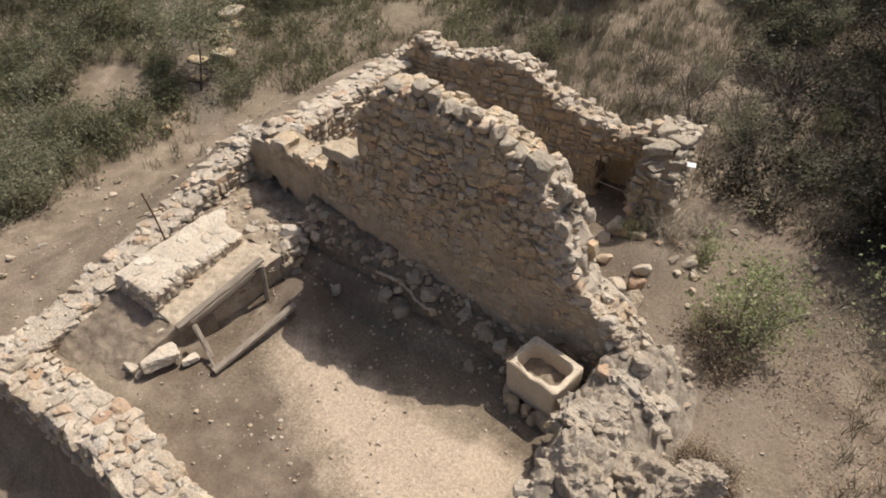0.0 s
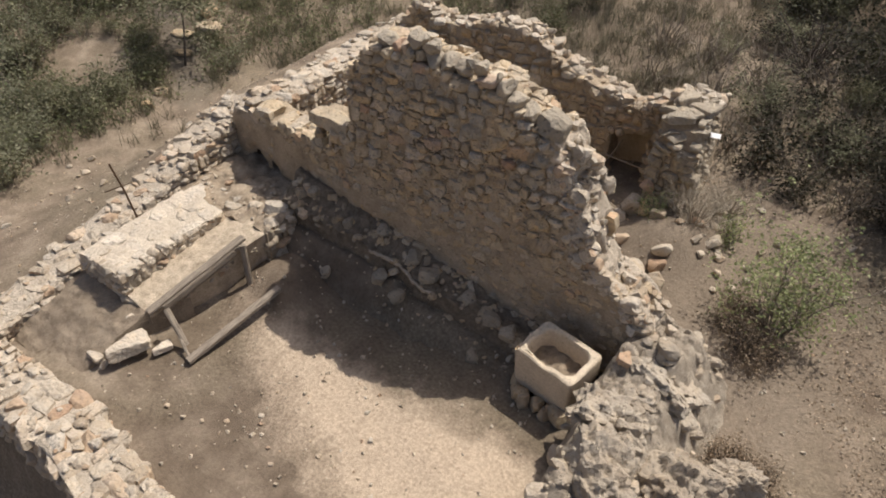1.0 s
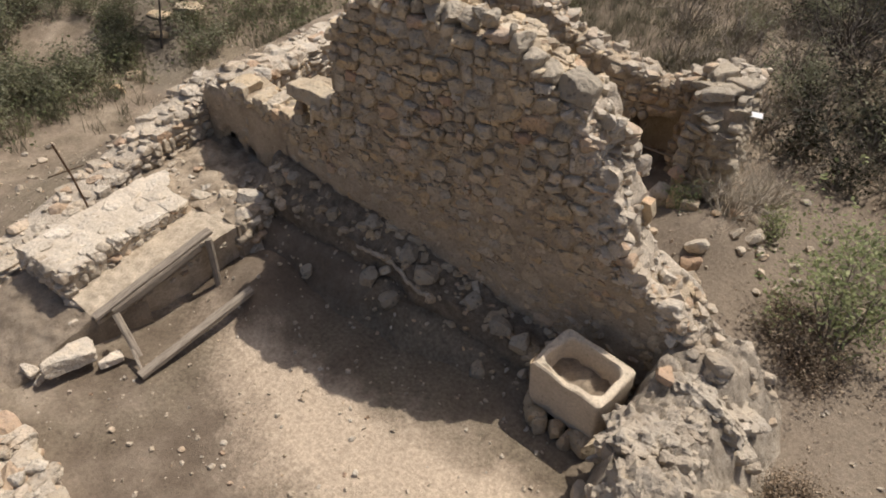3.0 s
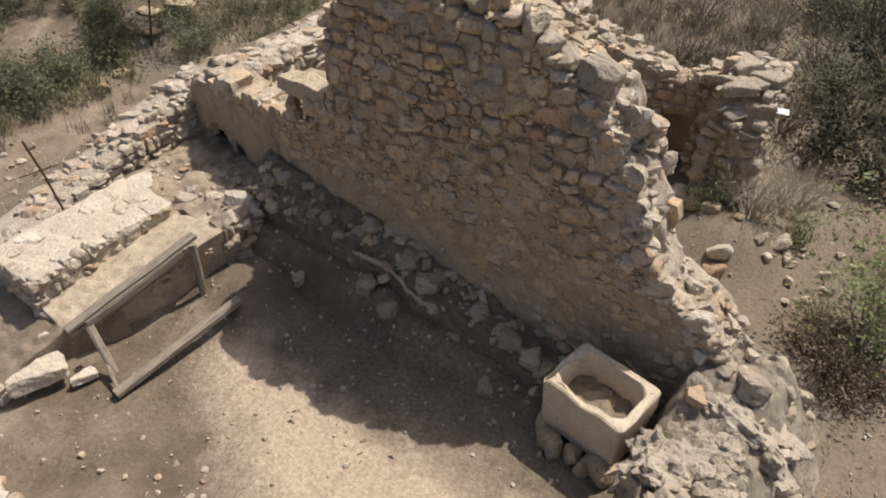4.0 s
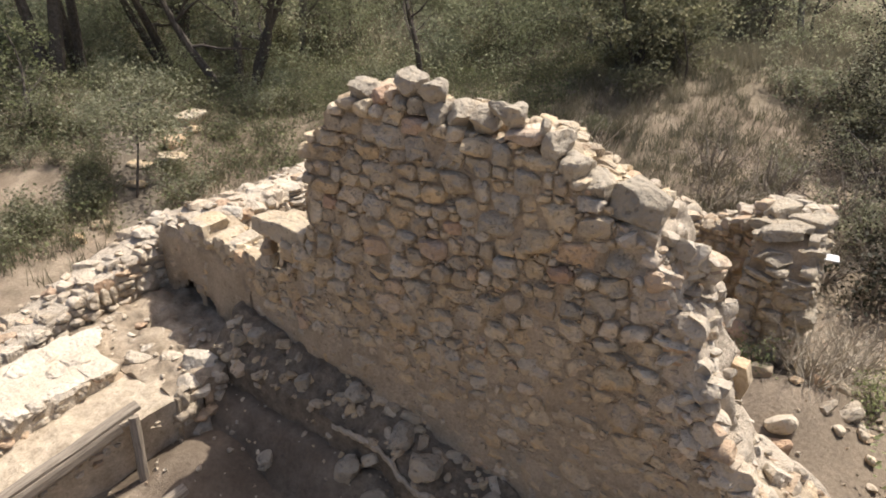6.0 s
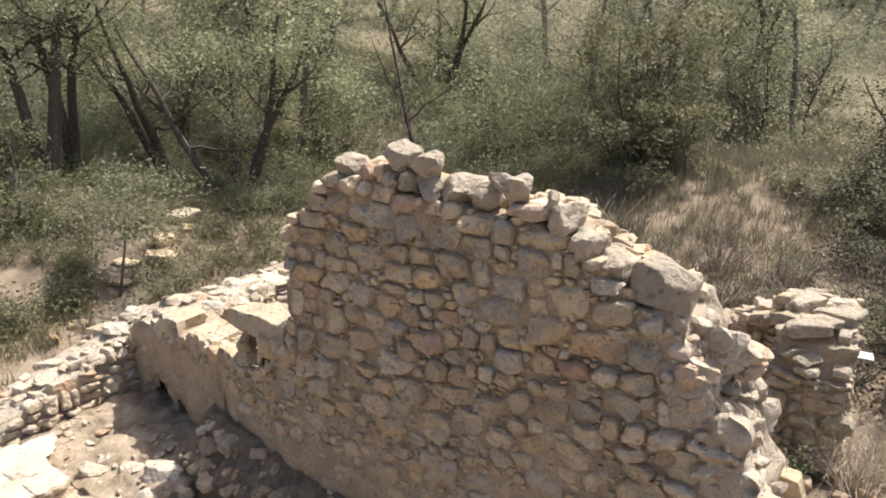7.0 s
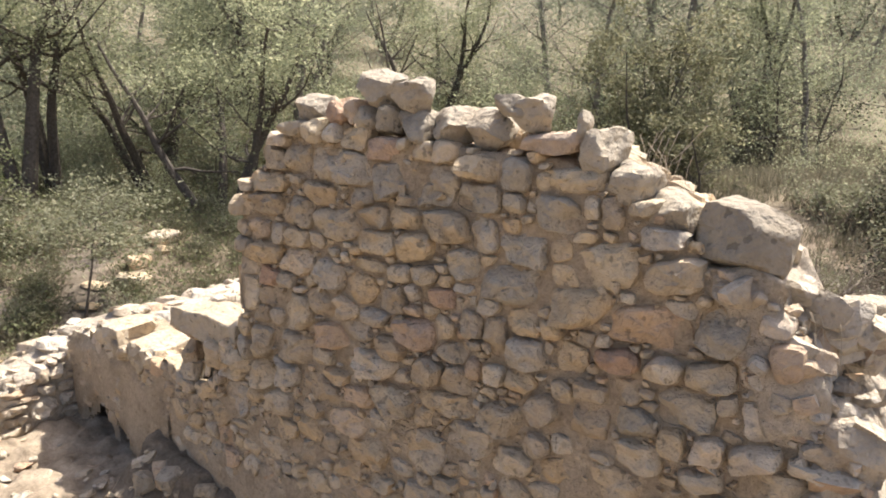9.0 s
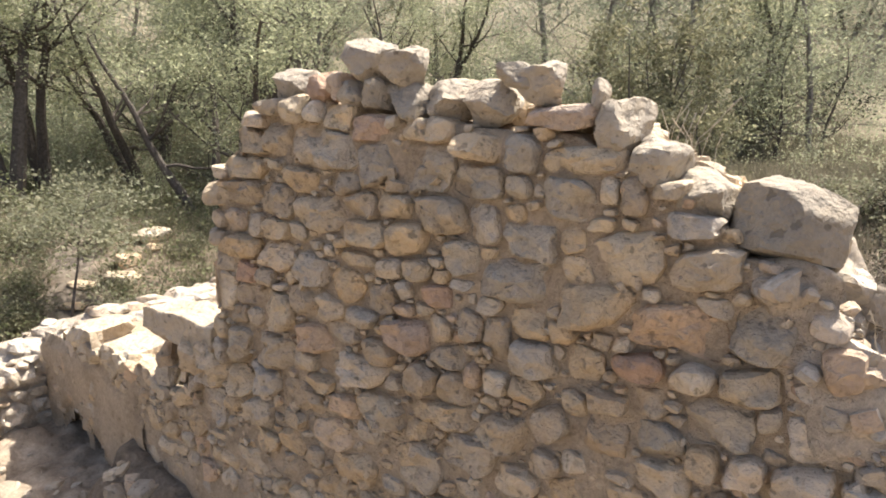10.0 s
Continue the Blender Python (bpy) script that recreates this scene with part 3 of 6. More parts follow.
# ---- the tall gable wall ----
random.seed(11)
WALL = [(-4.65, -0.1), (-4.6, 1.45), (-4.3, 1.62), (-4.05, 1.8), (-3.8, 1.92), (-3.42, 1.84), (-2.9, 1.88), (-2.6, 1.86), (-2.0, 1.88), (-1.93, 2.26), (-1.62, 2.32),
        (-1.6, 2.75), (-1.54, 3.05), (-1.52, 3.38), (-1.42, 3.46), (-1.2, 3.54), (-1.16, 3.7), (-0.9, 3.77), (-0.62, 3.75), (-0.5, 3.68), (-0.1, 3.67), (0.4, 3.63), (0.7, 3.6), (0.85, 3.52),
        (1.05, 3.42), (1.25, 3.28), (1.3, 3.19), (1.55, 3.18), (1.57, 3.04), (1.66, 2.9), (1.72, 2.72), (1.86, 2.5), (2.05, 2.15), (2.12, 1.8), (2.34, 1.49), (2.8, 1.3), (2.98, 0.9), (3.0, -0.1),
        (-3.1, -0.1), (-3.15, 0.92), (-3.5, 1.05), (-3.9, 1.18), (-4.15, 1.24), (-4.38, 1.12), (-4.5, 0.85), (-4.5, -0.1)]
THICK = 0.58


def gable_y(u):
    """The wall's face: straight, but its low end swings back."""
    return interp([(-4.7, 0.36), (-4.2, 0.32), (-3.4, 0.2), (-2.5, 0.09), (-1.7, 0.0), (-0.9, -0.05), (3.2, -0.06)], u)


def on_gable(u, v, out):
    return (u, gable_y(u) - out, v)


wall_gable = core("wall_gable", WALL, on_gable, THICK, mortar_mat, fine=0.09, sunk=lambda v: 0.016 * smooth01(0.9, 2.6, v) - 0.018)
tagged(wall_gable, "tall ruined rubble wall of tan limestone, broken at one end", "wall", kind="structure")
# the well-marked stones, from the crest down: across, height, width, rise
UPPERMOST = [(-.99, 3.73, .19, .09), (-.81, 3.72, .15, .13), (-.69, 3.71, .1, .1), (-.34, 3.62, .21, .13), (-.07, 3.62, .16, .1), (.05, 3.62, .14, .11), (-.95, 3.59, .23, .2), (-.63, 3.53, .44, .2),
               (-.29, 3.48, .25, .22), (-.01, 3.46, .28, .21), (.27, 3.55, .24, .12), (.26, 3.41, .25, .16), (.46, 3.53, .15, .16), (.44, 3.4, .11, .1), (.71, 3.51, .3, .11), (.66, 3.36, .21, .17),
               (.83, 3.4, .09, .11), (.91, 3.38, .11, .14)]
SECOND = [(-1.25, 3.42, .34, .12), (-1.27, 3.29, .3, .14), (-.79, 3.37, .23, .13), (-.98, 3.25, .25, .18), (-.69, 3.21, .36, .19), (-.5, 3.36, .2, .12), (-.4, 3.27, .2, .14), (-.38, 3.14, .27, .13),
          (-.2, 3.28, .2, .12), (-.14, 3.13, .2, .17), (.07, 3.26, .28, .16), (.27, 3.23, .16, .18), (.5, 3.18, .23, .18), (.68, 3.2, .11, .11), (.17, 3.08, .18, .15), (.89, 3.15, .3, .21),
          (1.13, 3.29, .21, .08), (1.19, 3.14, .22, .15), (1.44, 3.1, .19, .11)]
THIRD = [(-1.36, 3.12, .18, .13), (-1.17, 3.11, .19, .12), (-1.0, 3.1, .2, .13), (-1.28, 2.98, .28, .13), (-1.0, 2.96, .28, .17), (-1.27, 2.83, .17, .12), (-.75, 2.91, .25, .17), (-.51, 2.86, .26, .18),
         (-.43, 3.0, .2, .08), (-.23, 2.98, .15, .11), (-.08, 3.0, .17, .11), (-.15, 2.89, .09, .1), (-.3, 2.82, .23, .15), (.06, 2.98, .08, .06), (.16, 2.95, .12, .05), (.03, 2.88, .16, .11),
         (.45, 3.0, .34, .19), (.78, 2.95, .31, .17), (.31, 2.88, .13, .08), (.22, 2.77, .14, .13), (.35, 2.74, .13, .2), (.49, 2.83, .18, .14)]
FOURTH = [(.64, 2.82, .14, .09), (.51, 2.68, .21, .17), (.75, 2.7, .15, .14), (.22, 2.54, .09, .12), (.1, 2.6, .2, .12), (.12, 2.46, .2, .15), (-.06, 2.47, .17, .15), (.34, 2.53, .15, .11),
          (.49, 2.54, .16, .13), (.6, 2.42, .16, .15), (.39, 2.32, .23, .16), (.85, 2.4, .17, .21), (.07, 2.31, .37, .12), (.19, 2.16, .31, .16), (-.09, 2.2, .19, .12), (-.1, 2.01, .29, .22),
          (.45, 2.1, .22, .14), (.59, 2.22, .16, .12), (-.8, 2.74, .23, .17), (-1.04, 2.65, .28, .22), (-.62, 2.73, .18, .14), (-.77, 2.54, .28, .16)]
FIFTH = [(-.54, 2.61, .22, .12), (-.42, 2.71, .2, .11), (-.5, 2.43, .44, .16), (-.32, 2.55, .22, .13), (-.14, 2.66, .25, .15), (-1.08, 2.4, .36, .21), (-1.4, 2.39, .21, .22), (-.81, 2.41, .18, .13),
         (-1.14, 2.22, .28, .17), (-.87, 2.19, .34, .2), (-1.4, 2.15, .24, .19), (-1.27, 2.0, .27, .18), (-.72, 2.3, .2, .11), (-.56, 2.21, .23, .13), (-.31, 2.24, .33, .17), (-.65, 2.03, .27, .17),
         (-.95, 2.04, .19, .12), (-1.22, 1.83, .29, .14), (-.95, 1.9, .22, .15), (-1.03, 1.75, .3, .13), (-1.36, 1.66, .34, .15), (-.5, 1.88, .32, .18)]
END_STONES = [(1.09, 2.91, .36, .17), (1.39, 2.93, .21, .2), (1.36, 2.73, .21, .13), (1.52, 2.8, .13, .15), (1.63, 2.86, .13, .16), (1.63, 2.7, .1, .08), (1.27, 2.58, .24, .18), (1.43, 2.65, .08, .11),
              (1.56, 2.58, .16, .15), (1.06, 2.46, .16, .14), (.96, 2.74, .19, .09), (1.17, 2.73, .15, .1), (1.02, 2.6, .14, .11), (1.06, 2.31, .23, .13), (1.37, 2.42, .14, .12), (1.22, 2.42, .12, .11),
              (.88, 1.45, .2, .17)]
fixed = UPPERMOST + SECOND + THIRD + FOURTH + FIFTH + END_STONES
RUSTY = {(-.34, 3.62), (.03, 2.88), (-1.27, 2.83), (.96, 2.74), (-.14, 2.66)}
BLEACHED = {(-.69, 3.71), (-.15, 2.89), (-.54, 2.61), (.22, 2.54), (.16, 2.95), (1.63, 2.7), (1.13, 3.29), (1.43, 2.65), (-1.03, 1.75), (.88, 1.45)}
GREY = {(.26, 3.41), (.46, 3.53), (.44, 3.4), (.45, 3.0), (-.01, 3.46), (-.29, 3.48), (1.39, 2.93), (1.27, 2.58), (1.06, 2.46), (.66, 3.36), (.5, 3.18)}
BREAK = [(0.9, 2.9), (1.3, 2.7), (1.5, 2.32), (1.8, 2.12), (2.15, 2.03), (2.5, 1.84), (2.75, 1.7), (3.0, 1.6)]
count = [0]


def broken(u, v):
    return 0.9 < v and u > interp(BREAK, v) - 0.26


def near_top(u, v):
    if (v > 2.1 and -1.7 < u < 1.9 and count[0] < 300) or broken(u, v):
        count[0] += 1
        return True
    return False


stone_face(wall_gable, WALL, on_gable, fixed, 0.15, stone_mat, stone_joined_mat, near_top,
           relief=lambda u, v: (0.34 + 0.6 * smooth01(0.9, 2.4, v)) * (0.6 + 0.4 * smooth01(-2.6, -2.2, u)), gap=0.006,
           trim=lambda u, v, poly: clip(poly, -1.63 + 0.03 * wobble((v, 0, 0), 0.2), 0, -1, 0) if v > 2.38 and u < 0 else poly,
           kind=lambda u, v: rust_stone_mat if (u, v) in RUSTY else pale_mat if (u, v) in BLEACHED else crest_mat if (u, v) in GREY else pale_mat if broken(u, v) else None)


def on_gable_back(u, v, out):
    return (u, gable_y(u) + THICK + out, v)


stone_face(wall_gable, WALL, on_gable_back, [], 0.26, stone_mat, stone_joined_mat, lambda u, v: False, light=True)

random.seed(12)
# crest stones: across, height, width, rise, depth
CREST = [(-.84, 3.84, .29, .16, .26), (-.38, 3.94, .22, .19, .24), (-.18, 3.9, .21, .15, .22), (-.45, 3.76, .13, .15, .28), (-.31, 3.76, .13, .15, .28), (-.15, 3.75, .19, .16, .28),
         (.06, 3.75, .23, .16, .3), (.28, 3.74, .22, .18, .26), (.4, 3.84, .15, .1, .14), (.51, 3.80, .19, .15, .2), (.76, 3.75, .055, .12, .1),
         (.83, 3.61, .155, .23, .24), (.97, 3.51, .19, .16, .3), (1.13, 3.39, .2, .17, .3)]
for x, z, w, h, d in CREST:
    stone(wall_gable, (x, d * 0.42 - 0.06, z), (w * 1.08, d * 1.0, h * 1.12), (random.uniform(-.2, .2), random.uniform(-.2, .2), random.uniform(-.3, .3)), crest_mat, random.randrange(ROUND, len(BLOBS) - 1))
for x, z, w, h, d in [(-.67, 3.81, .13, .16, .2), (-.55, 3.82, .12, .15, .2), (.6, 3.67, .38, .11, .26)]:
    stone(wall_gable, (x, d * 0.42 - 0.06, z), (w * 1.1, d, h * 1.05), (0.1, -0.06, 0), rust_stone_mat, random.randrange(ROUND, len(BLOBS) - 1))
bv, bf = blob(301, 0.05, 8, 8, 5.5, (0.40, 0.54))
block = mesh_object("stone", (bv * np.array((.37, .42, .275))).tolist(), bf, crest_mat, wall_gable, "large rounded block on the crest", sharp=30)
block.location, block.rotation_euler = (1.425, 0.11, 3.31), (0.1, 0.12, 0.06)
random.seed(13)
# small chips pressed into the joints
chips = Heap()
CHIP = [blob(80 + k, 0.12, 5, 2) for k in range(5)]
for i in range(150):
    u, v = random.uniform(-4.3, 2.2), random.uniform(0.5, 3.6)
    if not inside(WALL, u, v):
        continue
    w = random.uniform(0.018, 0.05)
    cv, cf = CHIP[i % 5]
    r = np.array(Euler((random.uniform(0, 6), random.uniform(0, 6), 0)).to_matrix())
    chips.add((cv * np.array((w * 1.6, w, w))) @ r.T + np.array((u, gable_y(u) - 0.012, v)), cf)
chips.make("stones", stone_joined_mat, wall_gable)["kind"] = "stuff"
random.seed(14)
# rubble behind the crest and down the broken end
END = [(1.53, 3.18), (1.6, 2.95), (1.7, 2.72), (1.84, 2.5), (2.04, 2.15), (2.1, 1.8), (2.32, 1.49), (2.75, 1.28), (3.0, 1.0)]
heap = Heap()
for i in range(150):
    u = random.uniform(-1.55, 1.5)
    top = interp([p for p in WALL if -1.6 < p[0] < 1.55 and p[1] > 2.3], u)
    s = random.uniform(0.08, 0.2)
    heap_stone(heap, (u, random.uniform(0.2, 0.56), top + 0.02), (s * 1.3, s, s * 0.8), (random.uniform(-.4, .4), random.uniform(-.4, .4), random.uniform(0, 6)))
heap.make("stones", stone_joined_mat, wall_gable)["kind"] = "stuff"
heap = Heap()
for i in range(90):
    u = random.uniform(-3.45, -2.65)
    s = random.choice((0.05, 0.08, 0.12, 0.16)) * random.uniform(0.8, 1.2)
    heap_stone(heap, (u, gable_y(u) + random.uniform(0.04, 0.56), interp(WALL[1:8], u) + 0.01), (s * 1.4, s, s * 0.7), (random.uniform(-.3, .3), random.uniform(-.3, .3), random.uniform(0, 6)))
heap.make("stones", stone_joined_mat, wall_gable)["kind"] = "stuff"
END_BAND = [(u - 0.20, v - 0.02) for u, v in END] + [(u + 0.05, v) for u, v in END[::-1]]
# pale lime mortar, its colour lightened further in place of sun on this face
core("lime_mortar", END_BAND, lambda u, v, out: (u, -0.08 - out, v), 0.66, pale_mortar_mat, wall_gable, 0.10, 0.045)
heap = Heap()
for i in range(900):
    z = random.uniform(0.9, 3.12)
    u = interp(sorted([(p[1], p[0]) for p in END]), z)
    s = random.choice((0.025, 0.04, 0.055, 0.08, 0.13)) * random.uniform(0.8, 1.3)
    heap_stone(heap, (u + random.uniform(-0.2, 0.07), random.uniform(-0.09, 0.58), z + random.uniform(-.04, .04)), (s * 1.3, s, s * 0.85), (random.uniform(-.6, .6), random.uniform(-.6, .6), random.uniform(0, 6)))
heap.make("stones", pale_joined_mat, wall_gable, "pale broken rubble with lime mortar")["kind"] = "stuff"
# stub of the broken cross wall behind the end
STUB = [(0.3, -0.2), (0.28, 2.95), (0.45, 2.76), (0.68, 2.42), (0.95, 2.22), (1.02, 1.7), (1.1, -0.2)]
STUB_TOP = [(0.2, 3.0), (0.45, 2.76), (0.68, 2.42), (0.95, 2.22)]


def on_stub(u, v, out):
    return (1.86 + out - 0.10 * smooth01(2.2, 2.9, v) + 0.22 * (1 - smooth01(0.3, 2.0, v)), u, v)


core("end_stub", STUB, on_stub, 0.42, pale_mortar_mat, wall_gable, 0.07, 0.07)
stone_face(wall_gable, STUB, on_stub, [], 0.12, pale_mat, pale_joined_mat, lambda u, v: v > 1.6, 0.008, 0.03)
heap = Heap()
for i in range(170):
    y = random.uniform(0.2, 1.0)
    s = random.choice((0.04, 0.07, 0.11, 0.17)) * random.uniform(0.8, 1.25)
    heap_stone(heap, (random.uniform(1.55, 1.93), y, interp(STUB_TOP, y) + random.uniform(-0.05, 0.02)), (s * 1.3, s, s * 0.8), (random.uniform(-.5, .5), random.uniform(-.5, .5), random.uniform(0, 6)))
heap.make("stones", pale_joined_mat, wall_gable)["kind"] = "stuff"
# the flat stone over the small recess, and the upright stone that carries it
core("lintel", [(-2.46, 2.30), (-2.42, 2.43), (-2.1, 2.44), (-1.68, 2.38), (-1.68, 2.23), (-2.1, 2.26)], lambda u, v, out: (u - 0.35 * max(0.0, -0.03 - out) * smooth01(-1.9, -2.4, u), 0.0 - out, v), 0.30, stone_mat, wall_gable, 0.05, 0.035)
core("recess_masonry", [(-2.5, 1.7), (-2.5, 2.32), (-1.8, 2.34), (-1.8, 1.7)], lambda u, v, out: (u, 0.34 - out, v), 0.3, mortar_mat, wall_gable)
for z, w, k in ((1.94, 0.22, 7), (2.11, 0.18, 3), (2.27, 0.21, 11)):
    stone(wall_gable, (-2.36 + 0.02 * (k % 3 - 1), 0.22, z), (w, .34, .2), (0.05, 0.08 * (k % 3 - 1), 0.2), stone_mat, k)
stone(wall_gable, (-2.11, 0.10, 2.08), (.06, .09, .27), (0.1, 0.2, 0.3), pale_mat, 9)
stone(wall_gable, (-1.98, 0.12, 2.0), (.12, .16, .22), (0.1, -0.2, 0.8), stone_mat, 12)
core("niche_back", [(-4.6, 0.5), (-4.6, 1.4), (-3.0, 1.4), (-3.0, 0.5)], lambda u, v, out: (u, gable_y(u) + 0.44 - out, v), 0.12, mortar_mat, wall_gable)
# blocks on the low end
for x, z, w, h, turn in ((-3.78, 1.90, .52, .2, -0.08), (-4.2, 1.70, .34, .2, -0.5), (-3.32, 1.86, .3, .14, 0.1), (-2.98, 1.92, .26, .14, 0)):
    stone(wall_gable, (x, gable_y(x) + 0.22, z), (w, .46, h), (0.1, turn, 0.1), stone_mat, random.randrange(ROUND))

random.seed(20)
# ---- the long low wall ----
def l_inner(y):
    return -4.65 if y < 0.4 else -4.65 + 0.6 * smooth01(0.4, 1.1, y)


def on_long(u, v, out):
    return (l_inner(u) + out, u, v)


LONG = [(-4.9, -0.4)] + [(y, interp(L_TOP, y) - 0.075) for y in (-4.9, -4.2, -3.4, -2.6, -1.8, -1.0, -0.4, 0.2, 0.9, 1.8, 2.8, 3.8, 5.1)] + [(5.1, -0.4)]
wall_long = core("wall_long", LONG, on_long, 0.62, pale_mortar_mat)
tagged(wall_long, "long low rubble wall of pale sunlit limestone", "wall", kind="structure")
tally = [0]


def first_long(u, v):
    if u < 3.0 and tally[0] < 280:
        tally[0] += 1
        return True
    return False


stone_face(wall_long, LONG, on_long, [], 0.15, pale_mat, pale_joined_mat, first_long, 0.012, 0.05)


def paved_top(parent, line, lo, hi, width, base, mat, joined):
    """Flat packed stones over a wall's top; line(s, a) gives the place s along and a across, base(s) the height there."""
    heap, k = Heap(), 0
    for row in range(int(width / 0.23)):
        s = lo
        while s < hi:
            w, d = random.choice((0.14, 0.22, 0.3, 0.42)) * random.uniform(0.85, 1.15), random.uniform(0.18, 0.32)
            a = (row + 0.5) * 0.23 + random.uniform(-.06, .06)
            x, y, turn = line(s + w / 2, a)
            place = (x, y, base(s + w / 2) - 0.065 + random.uniform(-.02, .015))
            size, tilt = (d * 1.08, w * 1.05, random.uniform(0.12, 0.2)), (random.uniform(-.09, .09), random.uniform(-.09, .09), turn + random.uniform(-.15, .15))
            k += 1
            if k % 2 or k > 190:
                heap_stone(heap, place, size, tilt)
            else:
                stone(parent, place, size, tilt, mat)
            s += w
    for i in range(int((hi - lo) * 16)):
        s, w = random.uniform(lo, hi), random.choice((0.05, 0.07, 0.1, 0.14)) * random.uniform(0.8, 1.2)
        x, y, turn = line(s, random.uniform(0, width))
        heap_stone(heap, (x, y, base(s) + 0.0), (w * 1.3, w, w * 0.6), (random.uniform(-.3, .3), random.uniform(-.3, .3), random.uniform(0, 6)))
    heap.make("stones", joined, parent)["kind"] = "stuff"


paved_top(wall_long, lambda s, a: (l_inner(s) + 0.02 - a, s, 0), -4.9, 5.1, 0.72, lambda s: interp(L_TOP, s) - 0.06, pale_mat, pale_joined_mat)

random.seed(21)
# ---- the front wall ----
FRONT = [(-5.0, 0.1), (-4.2, 0.16), (-3.0, 0.2), (-2.0, 0.22), (-0.9, 0.2), (0.1, 0.15), (0.8, 0.05)]


def front_y(x):
    return interp([(-5.2, -4.3), (-4.4, -4.28), (-3.4, -4.3), (-2.2, -4.3), (-0.9, -4.55), (0.8, -4.8)], x)


def on_front(u, v, out):
    return (u, front_y(u) + out, v)


def on_front_outer(u, v, out):
    return (u, front_y(u) - 0.72 - out, v)


FOUT = [(-5.2, -1.7)] + [(x, h) for x, h in FRONT] + [(0.8, -1.7)]
wall_front = core("wall_front", FOUT, on_front, 0.7, pale_mortar_mat)
tagged(wall_front, "low tumbled rubble wall of pale limestone", "wall", kind="structure")
stone_face(wall_front, FOUT, on_front, [], 0.16, pale_mat, pale_joined_mat, lambda u, v: False, 0.012, 0.04, True)
stone_face(wall_front, FOUT, on_front_outer, [], 0.18, pale_mat, pale_joined_mat, lambda u, v: False, 0.012, 0.04, True)
paved_top(wall_front, lambda s, a: (s, front_y(s) + 0.03 - a, 1.57), -5.2, 0.8, 0.78, lambda s: interp(FRONT, s) + 0.04, pale_mat, pale_joined_mat)

random.seed(22)
# ---- the back wall of the second room, with its pier ----
BACK = [(-4.4, -0.3), (-4.4, 1.95), (-3.86, 2.45), (-3.5, 2.35), (-3.2, 2.12), (-2.6, 2.3), (-2.1, 2.45), (-1.2, 2.38), (-0.76, 2.0), (0.27, 1.68), (0.5, 1.6), (0.5, -0.3)]
BACK_HEAD = [(0.5, 0.95), (0.5, 1.6), (0.8, 1.5), (1.25, 1.62), (1.25, 1.05)]
BACK_END = [(1.25, -0.3), (1.25, 1.62), (1.58, 1.9), (2.25, 1.85), (2.3, -0.3)]


def on_back(u, v, out):
    return (u, 4.65 - out, v)


wall_back = core("wall_back", BACK, on_back, 0.55, mortar_mat)
tagged(wall_back, "far rubble wall of brown limestone with a sunlit crest", "wall", kind="structure")
core("lintel_masonry", BACK_HEAD, on_back, 0.55, mortar_mat, wall_back)
core("end_masonry", BACK_END, on_back, 0.55, mortar_mat, wall_back)
mesh_object("recess_back", [(0.4, 5.12, -0.3), (1.35, 5.12, -0.3), (1.35, 5.12, 1.2), (0.4, 5.12, 1.2), (0.4, 5.2, -0.3), (1.35, 5.2, -0.3), (1.35, 5.2, 1.2), (0.4, 5.2, 1.2)],
            [(0, 1, 2, 3), (7, 6, 5, 4), (0, 4, 5, 1), (1, 5, 6, 2), (2, 6, 7, 3), (3, 7, 4, 0)], mortar_mat, wall_back, smooth=False)
tally_b = [0]


def first_back(u, v):
    tally_b[0] += 1
    return v > 0.9 and tally_b[0] < 300


for shape in (BACK, BACK_HEAD, BACK_END):
    stone_face(wall_back, shape, on_back, [], 0.17, stone_mat, stone_joined_mat, first_back, light=True)
heap = Heap()
crest_b = [p for p in BACK if p[1] > 0] + [(0.8, 1.5), (1.25, 1.62), (1.58, 1.9), (2.25, 1.85)]
for i in range(300):
    x = random.uniform(-4.4, 2.28)
    s = random.choice((0.08, 0.12, 0.18)) * random.uniform(0.8, 1.25)
    heap_stone(heap, (x, 4.65 + random.uniform(-0.02, 0.55), interp(crest_b, x) + random.uniform(-.02, .05)), (s * 1.4, s, s * 0.8), (random.uniform(-.3, .3), random.uniform(-.3, .3), random.uniform(0, 6)))
heap.make("stones", pale_joined_mat, wall_back)["kind"] = "stuff"

PIER = [(3.75, -0.3), (3.7, 1.3), (3.85, 1.75), (4.1, 1.9), (4.65, 1.9), (4.65, -0.3)]


def on_pier(u, v, out):
    return (1.62 - out, u, v)


def on_pier_outer(u, v, out):
    return (2.28 + out, u, v)


wall_pier = core("wall_pier", PIER, lambda u, v, out: (1.62 - out * 0.0 + (-out), u, v), 0.66, mortar_mat)
tagged(wall_pier, "short broken pier of stacked grey limestone slabs", "wall", kind="structure")
stone_face(wall_pier, PIER, on_pier, [], 0.17, crest_mat, stone_joined_mat, lambda u, v: True)
stone_face(wall_pier, PIER, on_pier_outer, [], 0.17, crest_mat, stone_joined_mat, lambda u, v: True)


def on_pier_front(u, v, out):
    return (u, 3.685 - out, v)


